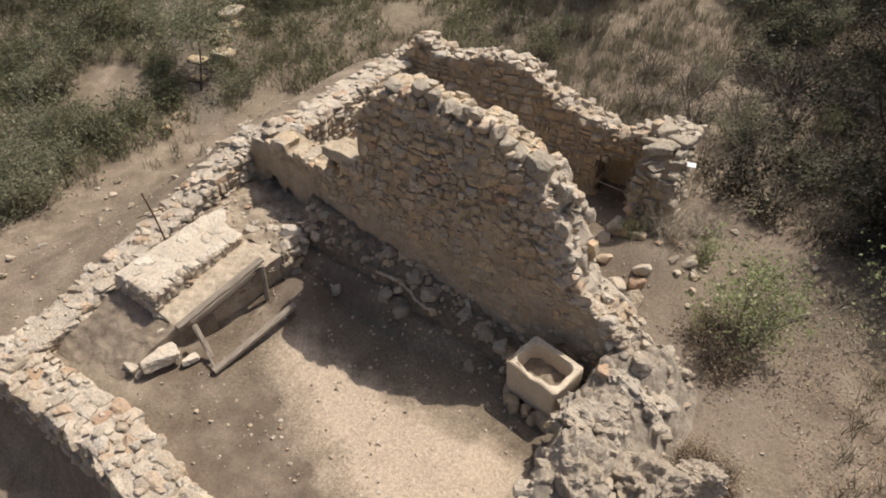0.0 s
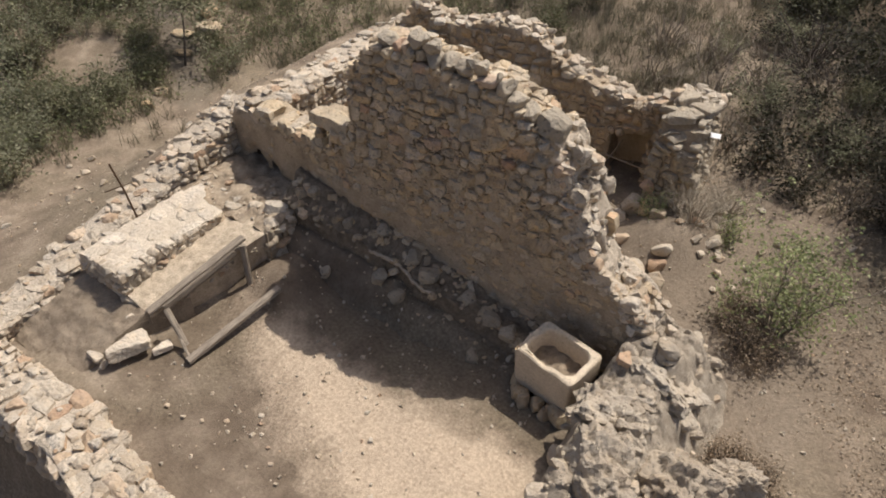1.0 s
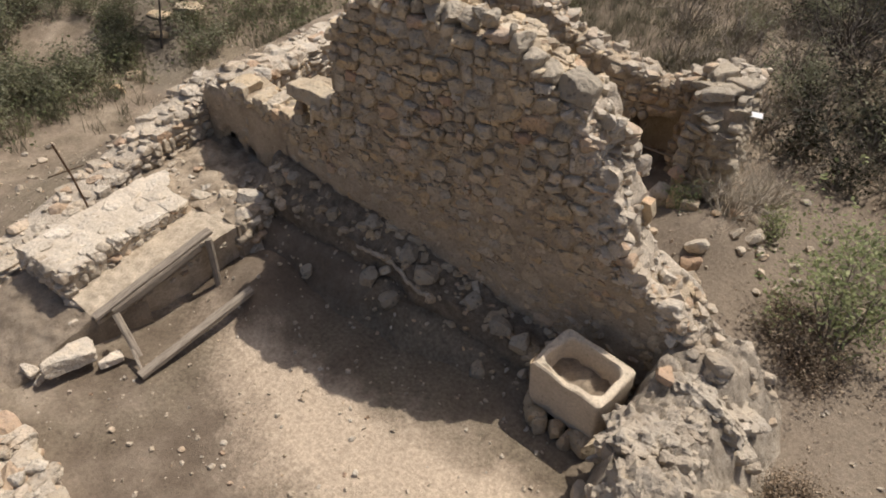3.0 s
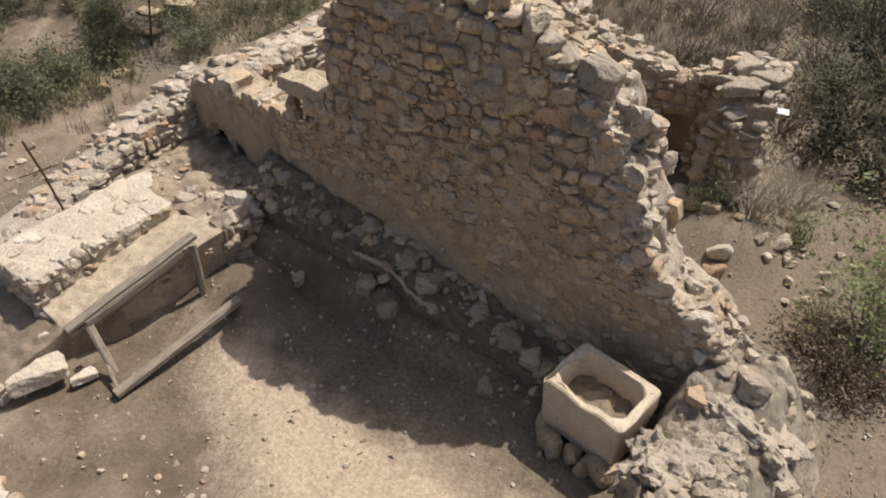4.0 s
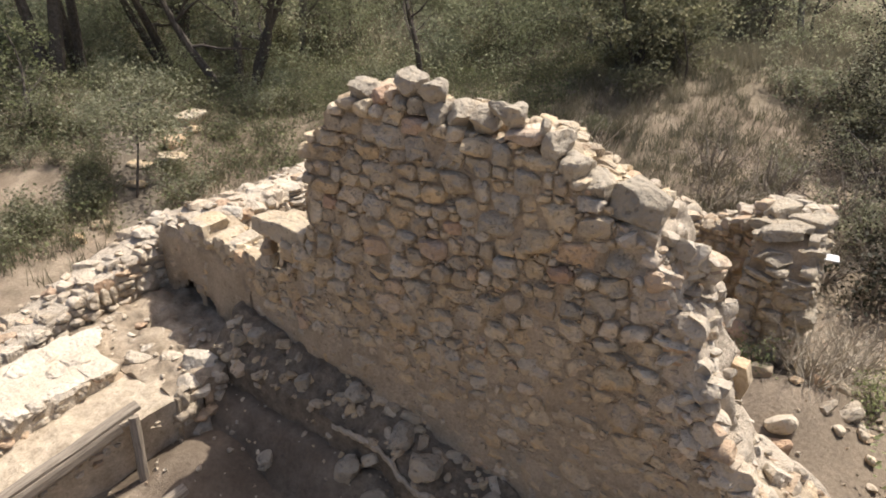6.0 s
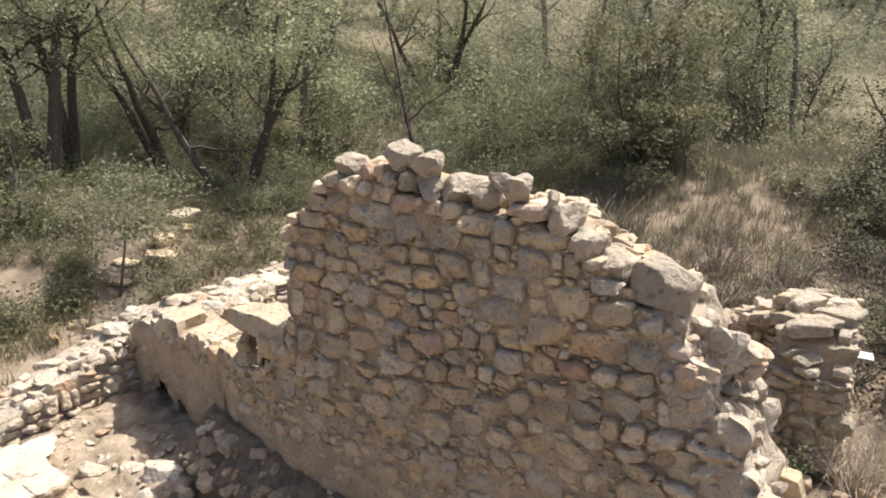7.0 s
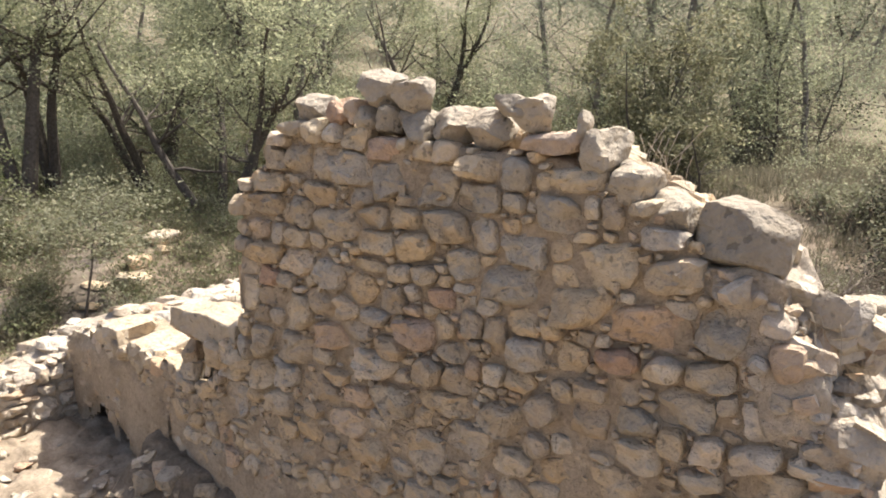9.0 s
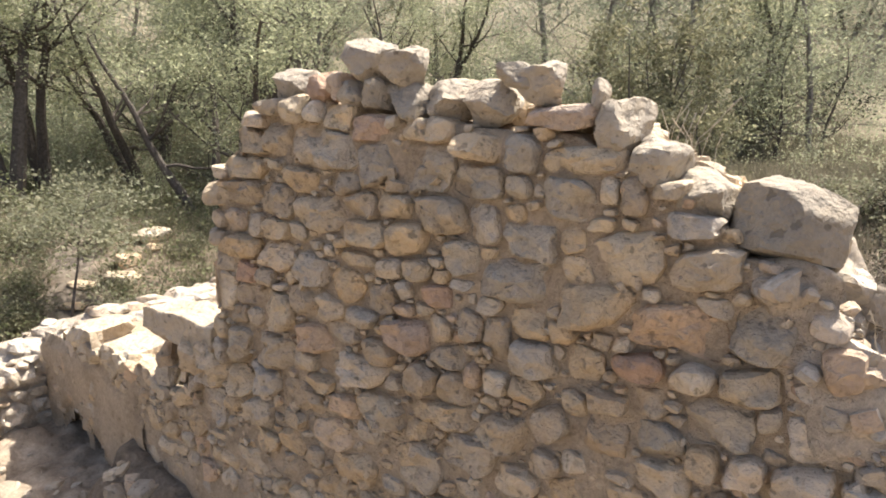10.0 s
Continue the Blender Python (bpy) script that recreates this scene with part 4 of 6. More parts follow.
stone_face(wall_pier, [(1.62, -0.3), (1.62, 1.4), (1.9, 1.55), (2.28, 1.5), (2.28, -0.3)], on_pier_front, [], 0.18, crest_mat, stone_joined_mat, lambda u, v: True)
for x, y, z, w, d, turn in ((1.86, 3.98, 1.90, 0.44, 0.36, 0.4), (2.12, 4.3, 1.97, 0.46, 0.36, -0.3), (1.78, 4.42, 2.02, 0.4, 0.3, 1.0)):
    stone(wall_pier, (x, y, z), (w, d, 0.15), (0.08, -0.1, turn), crest_mat, len(BLOBS) - 1)
for i in range(22):
    s = random.uniform(0.14, 0.3)
    y = random.uniform(3.72, 4.95)
    stone(wall_pier, (random.uniform(1.6, 2.3), y, interp(PIER[1:5], y) + random.uniform(-0.04, 0.06)), (s * 1.3, s, s * 0.55), (random.uniform(-.2, .2), random.uniform(-.2, .2), random.uniform(0, 6)), crest_mat, random.randrange(ROUND, len(BLOBS) - 1))

random.seed(23)
slab_mat = limestone("bench_slab", False, [(0, (0.52, 0.455, 0.36)), (1, (0.66, 0.59, 0.48))], 0.3, 0.15)
# ---- masonry bench, step and ledge ----


def lump(name, x0, x1, y0, y1, height, mat, fine=0.07, rough=0.03, floor=-0.25):
    """A solid low mass over a rectangle: height(x, y) is its top."""
    nx, ny = max(2, int((x1 - x0) / fine)), max(2, int((y1 - y0) / fine))
    verts, faces = [], []
    for j in range(ny + 1):
        for i in range(nx + 1):
            x, y = x0 + (x1 - x0) * i / nx, y0 + (y1 - y0) * j / ny
            z = height(x, y)
            q = (x, y, z)
            verts.append((x + rough * wobble(q, 0.22, 3), y + rough * wobble(q, 0.22, 7), z + rough * wobble(q, 0.16, 5)))
    w = nx + 1
    for j in range(ny):
        for i in range(nx):
            faces.append((j * w + i, j * w + i + 1, (j + 1) * w + i + 1, (j + 1) * w + i))
    rim = [i for i in range(w)] + [j * w + nx for j in range(1, ny + 1)] + [ny * w + i for i in range(nx - 1, -1, -1)] + [j * w for j in range(ny - 1, 0, -1)]
    n = len(verts)
    for k in rim:
        verts.append((verts[k][0], verts[k][1], floor))
    for k in range(len(rim)):
        a, b = rim[k], rim[(k + 1) % len(rim)]
        faces.append((a, n + k, n + (k + 1) % len(rim), b))
    return mesh_object(name, verts, faces, mat, sharp=32)


bench = lump("masonry_bench", -4.42, -3.5, -2.95, -1.08, lambda x, y: 0.90 + 0.05 * (y + 2) - 0.08 * (x + 4), plaster_mat, 0.06, 0.035)
tagged(bench, "long bench of limestone blocks under worn lime plaster", "bench", kind="structure")


def on_bench(u, v, out):
    return (-3.5 + out, u, v)


stone_face(bench, [(-2.95, -0.1), (-2.95, 0.86), (-1.08, 0.92), (-1.08, -0.1)], on_bench, [], 0.17, pale_mat, pale_joined_mat, lambda u, v: True, 0.006, 0.025)
stone_face(bench, [(-4.42, -0.2), (-4.42, 0.88), (-3.5, 0.86), (-3.5, -0.2)], lambda u, v, out: (u, -2.95 - out, v), [], 0.17, pale_mat, pale_joined_mat, lambda u, v: True, 0.006, 0.025)
for row, x0 in enumerate((-4.38, -4.07, -3.77)):
    y = -2.93
    while y < -1.2:
        w, d = random.uniform(0.24, 0.5), 0.31 + random.uniform(-.03, .03)
        cx, cy = x0 + d / 2, y + w / 2
        if random.random() < 0.86:
            stone(bench, (cx, cy, 0.868 + 0.05 * (cy + 2) - 0.08 * (cx + 4)), (d * 1.12, w * 1.12, 0.10), (random.uniform(-.03, .03), random.uniform(-.03, .03), random.uniform(-.08, .08)), slab_mat)
        y += w

dusty_mat = earth("dusty_plaster", (0.396, 0.325, 0.234), (0.704, 0.605, 0.462), 6, 0.8)
corner_mat = earth("tan_dust", (0.20, 0.158, 0.11), (0.54, 0.45, 0.335), 4, 0.7)
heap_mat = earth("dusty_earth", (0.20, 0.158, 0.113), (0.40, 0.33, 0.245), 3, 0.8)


def step_edge(y):
    return -3.0 + 0.2 * (y + 2.95)


def step_z(x, y):
    """The step's top; x is counted as if its slanting edge lay at -3.0."""
    inner, outer = interp([(-2.95, 0.54), (-1.0, 0.76)], y), interp([(-2.95, 0.36), (-1.37, 0.76), (-0.9, 0.78)], y)
    top = inner + (outer - inner) * max(0.0, min(1.0, (x + 3.5) / 0.5)) + 0.03 * wobble((x, y, 0), 0.3) + 0.014 * wobble((x, y, 3), 0.08)
    k = smooth01(-3.0, -2.98, x)
    return top * (1 - k) - 0.12 * k


def ramp_z(x, y):
    k = smooth01(-3.04, -2.96, x)
    top = interp([(-4.15, -0.05), (-3.75, 0.14), (-3.35, 0.30), (-2.95, 0.42), (-2.35, 0.45)], y) + 0.09 * smooth01(3.3, 4.4, -x)
    return top * (1 - k) - 0.14 * k + 0.04 * wobble((x, y, 0), 0.35) + 0.025 * wobble((x, y, 0), 0.1)


def undercut(ob, depth):
    """Turns the front along the slanting edge and lets it lean inwards."""
    for v in ob.data.vertices:
        in_front = v.co.x > -2.992 and v.co.z < 0.1
        v.co.x += 0.2 * (v.co.y + 2.95) + 0.025 * wobble((v.co.y, 0, 0), 0.25) - (depth if in_front else 0.0)


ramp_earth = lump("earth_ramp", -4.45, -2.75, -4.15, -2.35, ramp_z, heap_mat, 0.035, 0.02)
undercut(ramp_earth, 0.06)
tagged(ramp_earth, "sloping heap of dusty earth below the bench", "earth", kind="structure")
step = lump("masonry_step", -3.94, -2.86, -2.94, -0.75, step_z, dusty_mat, 0.03, 0.008)
undercut(step, 0.17)
tagged(step, "plastered masonry step with a crumbled edge", "step", kind="structure")
for i in range(34):
    y, s = random.uniform(-2.9, -1.0), random.choice((0.05, 0.07, 0.1)) * random.uniform(0.8, 1.2)
    x = step_edge(y) - random.uniform(0.02, 0.08)
    stone(step, (x, y, step_z(-3.05, y) - random.uniform(0.03, 0.2)), (s, s * 1.3, s * 0.8), (random.uniform(-.3, .3), random.uniform(-.3, .3), random.uniform(-.4, .4)), pale_mat)


def corner_z(x, y):
    return 0.79 + 0.06 * smooth01(-1.0, -0.4, y) + 0.08 * smooth01(3.9, 4.5, -x)


corner = lump("masonry_corner", -4.66, -2.58, -1.0, 0.66, lambda x, y: corner_z(x, y) + 0.05 * wobble((x, y, 0), 0.4) + 0.035 * wobble((x, y, 0), 0.11), corner_mat, 0.035, 0.06)
tagged(corner, "crumbling plastered masonry in the room's corner", "masonry", kind="structure")
stone_face(corner, [(-1.0, -0.2), (-1.0, 0.78), (0.0, 0.84), (0.0, -0.2)], lambda u, v, out: (-2.58 + out, u, v), [], 0.16, pale_mat, pale_joined_mat, lambda u, v: True, 0.014, 0.04)
stone_face(corner, [(-2.95, -0.2), (-2.95, 0.76), (-2.58, 0.78), (-2.58, -0.2)], lambda u, v, out: (u, -1.0 - out, v), [], 0.16, pale_mat, pale_joined_mat, lambda u, v: True, 0.014, 0.04)
for x, y, w, turn in ((-3.57, -0.8, 0.34, 0.5), (-3.25, -0.62, 0.26, 1.2), (-2.72, -0.8, 0.3, 0.2), (-2.88, -0.5, 0.46, 0.9)):
    stone(corner, (x, y, corner_z(x, y) + 0.01), (w * 0.85, w * 0.6, w * 0.4), (0.2, 0.1, turn), pale_mat)


for i in range(70):
    x, y, w = random.uniform(-4.5, -2.65), random.uniform(-0.9, -0.05), random.choice((0.03, 0.04, 0.06, 0.1)) * random.uniform(0.8, 1.2)
    stone(corner, (x, y, corner_z(x, y)), (w * 1.4, w, w * 0.6), (random.uniform(-.3, .3), random.uniform(-.3, .3), random.uniform(0, 6)), pale_mat)


def ledge_edge(x):
    return -interp([(-2.9, 0.42), (-1.5, 0.43), (-0.97, 0.46), (-0.5, 0.42), (-0.05, 0.54), (0.55, 0.46), (1.25, 0.5), (1.65, 0.6)], x) + 0.025 * wobble((x, 0, 0), 0.4)


def ledge_z(x, y):
    at_wall = interp([(-3.1, 1.32), (-2.76, 1.3), (-1.8, 1.15), (-0.85, 1.08), (0.23, 0.75), (1.0, 0.5), (1.65, 0.36)], x)
    e = ledge_edge(x)
    front = at_wall * 0.74
    top = front + (at_wall - front) * (1 - max(0.0, min(1.0, y / e))) ** 1.3
    k = smooth01(-0.03, 0.06, e - y)
    return (top * (1 - k) + -0.22 * k) * smooth01(-3.06, -2.86, x) + 0.05 * wobble((x, y, 0), 0.16) + 0.035 * wobble((x, y, 7), 0.07)


def bank_z(x, y):
    front = interp([(-3.1, 0.98), (-1.8, 0.85), (-0.85, 0.8), (0.23, 0.56), (1.65, 0.27)], x)
    e = ledge_edge(x)
    return ((front - 0.22) * (1 - smooth01(0.0, 0.55, e - y - 0.05)) - 0.06 - 0.16 * smooth01(0.4, 0.7, e - y)) * smooth01(-3.06, -2.86, x) + 0.04 * wobble((x, y, 0), 0.16) + 0.015 * wobble((x, y, 7), 0.06)


ledge_mat = earth("stony_earth", (0.15, 0.118, 0.083), (0.34, 0.276, 0.2), 8)
ledge = lump("earth_ledge", -3.08, 1.7, -1.0, 0.16, ledge_z, ledge_mat, 0.03, 0.045)
tagged(ledge, "crumbled earth and stone ledge along the wall's foot", "ledge", kind="structure")
bank = lump("earth_bank", -3.06, 1.72, -1.38, -0.25, bank_z, ground_mat, 0.04, 0.03)
tagged(bank, "dark earth banked against the ledge", "bank", kind="structure")
for i in range(290):
    x = random.uniform(-2.85, 1.6)
    y = random.uniform(ledge_edge(x) - 0.08, -0.03) if i < 200 else random.uniform(-1.1, ledge_edge(x))
    s = random.choice((0.04, 0.06, 0.09, 0.14) if i < 200 else (0.02, 0.03, 0.05)) * random.uniform(0.8, 1.3)
    stone(ledge, (x, y, (ledge_z(x, y) if i < 200 else bank_z(x, y)) - s * 0.26), (s * 1.3, s, s * 0.8), (random.uniform(-.5, .5), random.uniform(-.5, .5), random.uniform(0, 6)), stone_mat)
for x, y, s in ((-0.38, -0.22, 0.25), (-0.04, -0.36, 0.27), (-0.80, -0.56, 0.24), (-0.40, -0.66, 0.25), (0.55, -0.3, 0.22), (1.0, -0.36, 0.28), (1.3, -0.4, 0.24), (-2.6, -0.2, 0.22), (-2.4, -0.12, 0.18), (-1.6, -0.25, 0.18), (-1.0, -0.16, 0.18), (0.96, -0.8, 0.2), (-1.7, -0.75, 0.16)):
    stone(ledge, (x, y, max(ledge_z(x, y), bank_z(x, y)) + s * 0.05), (s * 1.1, s, s * 0.9), (random.uniform(-.4, .4), random.uniform(-.4, .4), random.uniform(0, 6)), crest_mat)

# the worn plaster border of the ledge's front
verts, faces, n = [], [], 46
for i in range(n):
    x = -1.05 + 1.15 * i / (n - 1)
    y, z = ledge_edge(x), ledge_z(x, ledge_edge(x) + 0.05)
    w = (0.015 + 0.009 * wobble((x, 0, 0), 0.2)) * (0.35 + 0.65 * smooth01(-1.05, -0.6, x))
    for dy, dz in ((-w * 1.0, -0.05), (-w * 1.1, -0.012), (-w * 0.6, 0.006), (w, 0.003), (w * 1.3, -0.06)):
        verts.append((x, y + dy + 0.006 * wobble((x, dy * 9, 1), 0.1), z - 0.018 + dz + 0.012 * wobble((x, dy * 9, 5), 0.12)))
for i in range(n - 1):
    for k in range(5):
        j = (k + 1) % 5
        faces.append((i * 5 + k, i * 5 + j, (i + 1) * 5 + j, (i + 1) * 5 + k))
faces += [(0, 1, 2, 3, 4)[::-1], tuple(range(len(verts) - 5, len(verts)))]
mesh_object("plaster_edge", verts, faces, pale_mortar_mat, ledge, "tan edge of old plaster")


# old plaster left on the low end of the gable wall
def plaster_patch(u0, u1, v0, v1, seed, rise=None):
    nu, nv = int((u1 - u0) / 0.05), int((v1 - v0) / 0.05)
    verts, faces, left = [], [], []
    for j in range(nv + 1):
        for i in range(nu + 1):
            u, v = u0 + (u1 - u0) * i / nu, v0 + (v1 - v0) * j / nv
            d = min(min(i, nu - i, j, nv - j) * 0.05, (v - rise(u)) if rise else 9.0) + 0.16 * wobble((u, v, 0), 0.25, seed) + 0.05 * wobble((u, v, 0), 0.08, seed)
            out = 0.05 * smooth01(0.02, 0.09, d) - 0.03 + 0.02 * wobble((u, v, 3), 0.4, seed)
            verts.append((u + 0.02 * wobble((u, v, 0), 0.1, seed), gable_y(u) - out, v))
            left.append(d > -0.02)
    w = nu + 1
    for j in range(nv):
        for i in range(nu):
            quad = (j * w + i, j * w + i + 1, (j + 1) * w + i + 1, (j + 1) * w + i)
            if any(left[k] for k in quad):
                faces.append(quad)
    mesh_object("plaster", verts, faces, mortar_mat, wall_gable, "old tan plaster over the stones")


plaster_patch(-4.6, -2.7, 0.85, 1.8, 3, lambda u: interp([(-4.6, 0.7), (-4.4, 1.0), (-4.15, 1.18), (-3.5, 1.0), (-3.15, 0.85), (-3.05, 0.5)], u))
plaster_patch(-2.5, -0.3, 0.95, 1.5, 5)

random.seed(24)
# ---- the weathered rock mass at the broken end ----


def rock(name, place, size, turn, seed, mat=None, label=""):
    v, f = blob(seed, 0.34, 6, 26)
    out = []
    for p in v:
        k = 1 + 0.14 * wobble(p, 0.16, seed) + 0.13 * wobble(p, 0.07, seed * 2.0) + 0.05 * abs(wobble(p, 0.035, seed))
        out.append(p * np.array(size) * k)
    ob = mesh_object(name, np.array(out).tolist(), f, mat or rock_mat, sharp=28)
    ob.location, ob.rotation_euler = place, turn
    return tagged(ob, label or "grey weathered limestone boulder with pitted faces", "boulder", "boulders at the broken wall end")


def mass_z(x, y):
    ridge = interp([(-3.0, -0.3), (-2.75, 0.2), (-2.4, 0.6), (-1.8, 0.75), (-1.0, 0.85), (0.0, 0.92), (0.4, 0.95), (0.8, 0.4), (1.0, -0.3)], y)
    mid = interp([(-2.9, 3.2), (-1.2, 3.15), (0.6, 3.1)], y)
    k = smooth01(mid - 0.62, mid - 0.28, x) * (1 - smooth01(mid + 0.25, mid + 1.15, x))
    return -0.25 + (ridge + 0.25) * k + 0.14 * wobble((x, y, 0), 0.35) * k + 0.06 * wobble((x, y, 2), 0.14) * k + 0.06 * wobble((x, y, 5), 0.055) * k


mass = lump("rubble_mass", 2.45, 4.5, -3.0, 1.0, mass_z, rubble_core_mat, 0.032, 0.04, -0.5)
tagged(mass, "fallen rubble and lime core of a collapsed wall", "rubble", kind="structure")
for i in range(170):
    x, y = random.uniform(2.55, 4.0), random.uniform(-2.8, 0.8)
    if mass_z(x, y) < 0.05:
        continue
    s = random.choice((0.05, 0.08, 0.12, 0.2)) * random.uniform(0.8, 1.3)
    stone(mass, (x, y, mass_z(x, y) - s * 0.15), (s * 1.3, s, s * 0.8), (random.uniform(-.5, .5), random.uniform(-.5, .5), random.uniform(0, 6)), rock_mat if i % 3 else pale_mat)
rock("boulder", (3.2, -2.05, 0.42), (0.78, 0.9, 0.95), (0.1, 0.2, 0.4), 31)
rock("boulder", (3.85, -1.35, 0.25), (1.0, 0.9, 0.9), (0.1, -0.1, 0.9), 32)
rock("boulder", (3.05, -1.2, 0.60), (0.85, 0.7, 0.6), (0, 0.1, 0.2), 33)
rock("boulder", (3.35, -0.35, 0.62), (0.7, 0.9, 0.55), (0.1, 0.1, 1.2), 34)
rock("boulder", (4.5, -0.8, 0.05), (0.6, 0.5, 0.45), (0, 0, 0.5), 35)

random.seed(25)
# ---- stone trough ----


def trough():
    root = tagged(new("stone_trough"), "worn square limestone trough with a chipped rim, standing in the corner", "trough")
    root.matrix_world = pose(2.14, -0.66, 0.12, 3, 3, -11)
    a, c, h, t = 0.44, 0.325, 0.66, 0.085

    def ring(sx, sy, z, r, n=5):
        pts = []
        for cx, cy, start in ((1, 1, 0), (-1, 1, 90), (-1, -1, 180), (1, -1, 270)):
            for k in range(n):
                w = radians(start + 90 * k / (n - 1))
                pts.append((cx * (sx - r) + r * math.cos(w), cy * (sy - r) + r * math.sin(w), z))
        return pts

    rings = [ring(a * 0.93, c * 0.93, 0, 0.05), ring(a * 0.97, c * 0.97, h * 0.33, 0.04), ring(a, c, h * 0.7, 0.05), ring(a, c, h - 0.02, 0.055), ring(a - 0.018, c - 0.018, h, 0.05),
             ring(a - t + 0.012, c - t + 0.012, h, 0.12), ring(a - t, c - t, h - 0.02, 0.13), ring(a - t - 0.01, c - t - 0.01, h * 0.66, 0.13), ring(a - t - 0.03, c - t - 0.03, h * 0.38, 0.13)]
    verts, faces, n = [], [], len(rings[0])
    for r in rings:
        verts += r
    for k in range(len(rings) - 1):
        for i in range(n):
            j = (i + 1) % n
            faces.append((k * n + i, k * n + j, (k + 1) * n + j, (k + 1) * n + i))
    faces.append(tuple(range(n))[::-1])
    faces.append(tuple(range((len(rings) - 1) * n, len(rings) * n)))
    bm = bmesh.new()
    vs = [bm.verts.new(p) for p in verts]
    for f in faces:
        bm.faces.new([vs[i] for i in f])
    bmesh.ops.subdivide_edges(bm, edges=[e for e in bm.edges if e.calc_length() > 0.1], cuts=3, use_grid_fill=True)
    for v in bm.verts:
        p = v.co.copy()
        edge = 1.0 if p.z > h - 0.03 else 0.35
        v.co += Vector((wobble(p, 0.12, 1), wobble(p, 0.12, 5), 0)) * 0.014
        v.co.z += edge * (0.016 * wobble(p, 0.06, 3) - (0.13 if p.x < 0.05 else 0.04) * max(0, wobble(p, 0.11, 12)) - (0.05 if p.x < 0.05 else 0) * max(0, wobble(p, 0.05, 7)))
    bmesh.ops.recalc_face_normals(bm, faces=bm.faces[:])
    me = bpy.data.meshes.new("basin")
    bm.to_mesh(me)
    bm.free()
    me.polygons.foreach_set("use_smooth", [True] * len(me.polygons))
    me.materials.append(trough_mat)
    me.set_sharp_from_angle(angle=radians(38))
    ob = new("basin", me)
    ob.parent = root
    soil = lump("soil", -a + t, a - t, -c + t, c - t, lambda x, y: 0.36 + 0.06 * wobble((x, y, 0), 0.12), heap_mat, 0.03, 0.0, 0.2)
    soil.parent = root
    soil["label"] = "dry earth in the trough"


trough()
for x, y, w in ((1.82, -1.0, 0.24), (2.1, -1.02, 0.2), (2.4, -1.05, 0.28), (1.8, -0.5, 0.26), (2.5, -0.5, 0.26), (2.15, -0.6, 0.3), (1.72, -0.82, 0.15), (1.95, -1.1, 0.13), (2.26, -1.1, 0.15), (1.68, -0.66, 0.14)):
    ob = stone(None, (x, y, 0.06), (w * 1.3, w, 0.26), (0.05, 0.05, w * 9), stone_mat, name="footing_stone")
    tagged(ob, "rough stone wedged under the trough", "stone", "footing stones of the trough")

# ---- weathered wooden rails ----


def beam(name, a, b, w, h, parent, seed, label=""):
    """A hand-sawn beam from a to b with worn, uneven edges."""
    a, b = Vector(a), Vector(b)
    n = max(6, int((b - a).length / 0.07))
    verts, faces = [], []
    for i in range(n + 1):
        x = (b - a).length * i / n
        for k in range(8):
            t = radians(45 * k + 22.5)
            cy, cz = max(-1, min(1, 1.35 * math.cos(t))) * w / 2, max(-1, min(1, 1.35 * math.sin(t))) * h / 2
            j = 1 + 0.10 * wobble((x, cy * 6, cz * 6), 0.2, seed)
            verts.append((x, cy * j + 0.006 * wobble((x, 0, 0), 0.4, seed), cz * j + 0.008 * wobble((x, 0, 1), 0.5, seed)))
    for i in range(n):
        for k in range(8):
            j = (k + 1) % 8
            faces.append((i * 8 + k, i * 8 + j, (i + 1) * 8 + j, (i + 1) * 8 + k))
    faces.append(tuple(range(8))[::-1])
    faces.append(tuple(range(n * 8, n * 8 + 8)))
    ob = mesh_object(name, verts, faces, wood_mat, parent, label, smooth=False)
    ob.matrix_basis = Matrix.Translation(a) @ (b - a).to_track_quat("X", "Z").to_matrix().to_4x4()
    return ob


frame_root = tagged(new("wooden_railing"), "old grey wooden railing of sawn beams, leaning before the step", "railing")
beam("top_rail", (-3.02, -2.95, 0.45), (-2.70, -1.37, 0.91), 0.13, 0.07, frame_root, 1)
beam("lower_rail", (-2.92, -2.76, 0.43), (-2.68, -1.58, 0.775), 0.05, 0.13, frame_root, 6)
beam("post", (-2.80, -2.79, 0.50), (-2.42, -2.88, 0.08), 0.085, 0.075, frame_root, 2)
beam("post", (-2.63, -1.47, 0.86), (-2.56, -1.53, 0.12), 0.09, 0.085, frame_root, 3)
beam("brace", (-2.62, -2.84, 0.22), (-2.20, -3.00, 0.06), 0.04, 0.04, frame_root, 4)
plank = tagged(new("fallen_beam"), "split grey wooden beam lying on the earth floor", "beam")
beam("beam", (-2.18, -3.05, 0.05), (-1.98, -1.47, 0.33), 0.12, 0.10, plank, 5)
for x, y, z, w, turn in ((-2.93, -3.42, 0.22, 0.5, 1.32), (-2.66, -3.10, 0.08, 0.24, 1.3), (-3.2, -3.75, 0.16, 0.22, 0), (-3.25, -3.05, 0.34, 0.18, 1.2), (-3.05, -3.75, 0.08, 0.14, 2)):
    ob = stone(None, (x, y, z), (w * 1.15, w * 0.62, w * 0.42), (0.1, 0.1, turn), slab_mat, len(BLOBS) - 1, name="fallen_block")
    tagged(ob, "pale limestone block fallen beside the step", "stone", "fallen blocks beside the step")

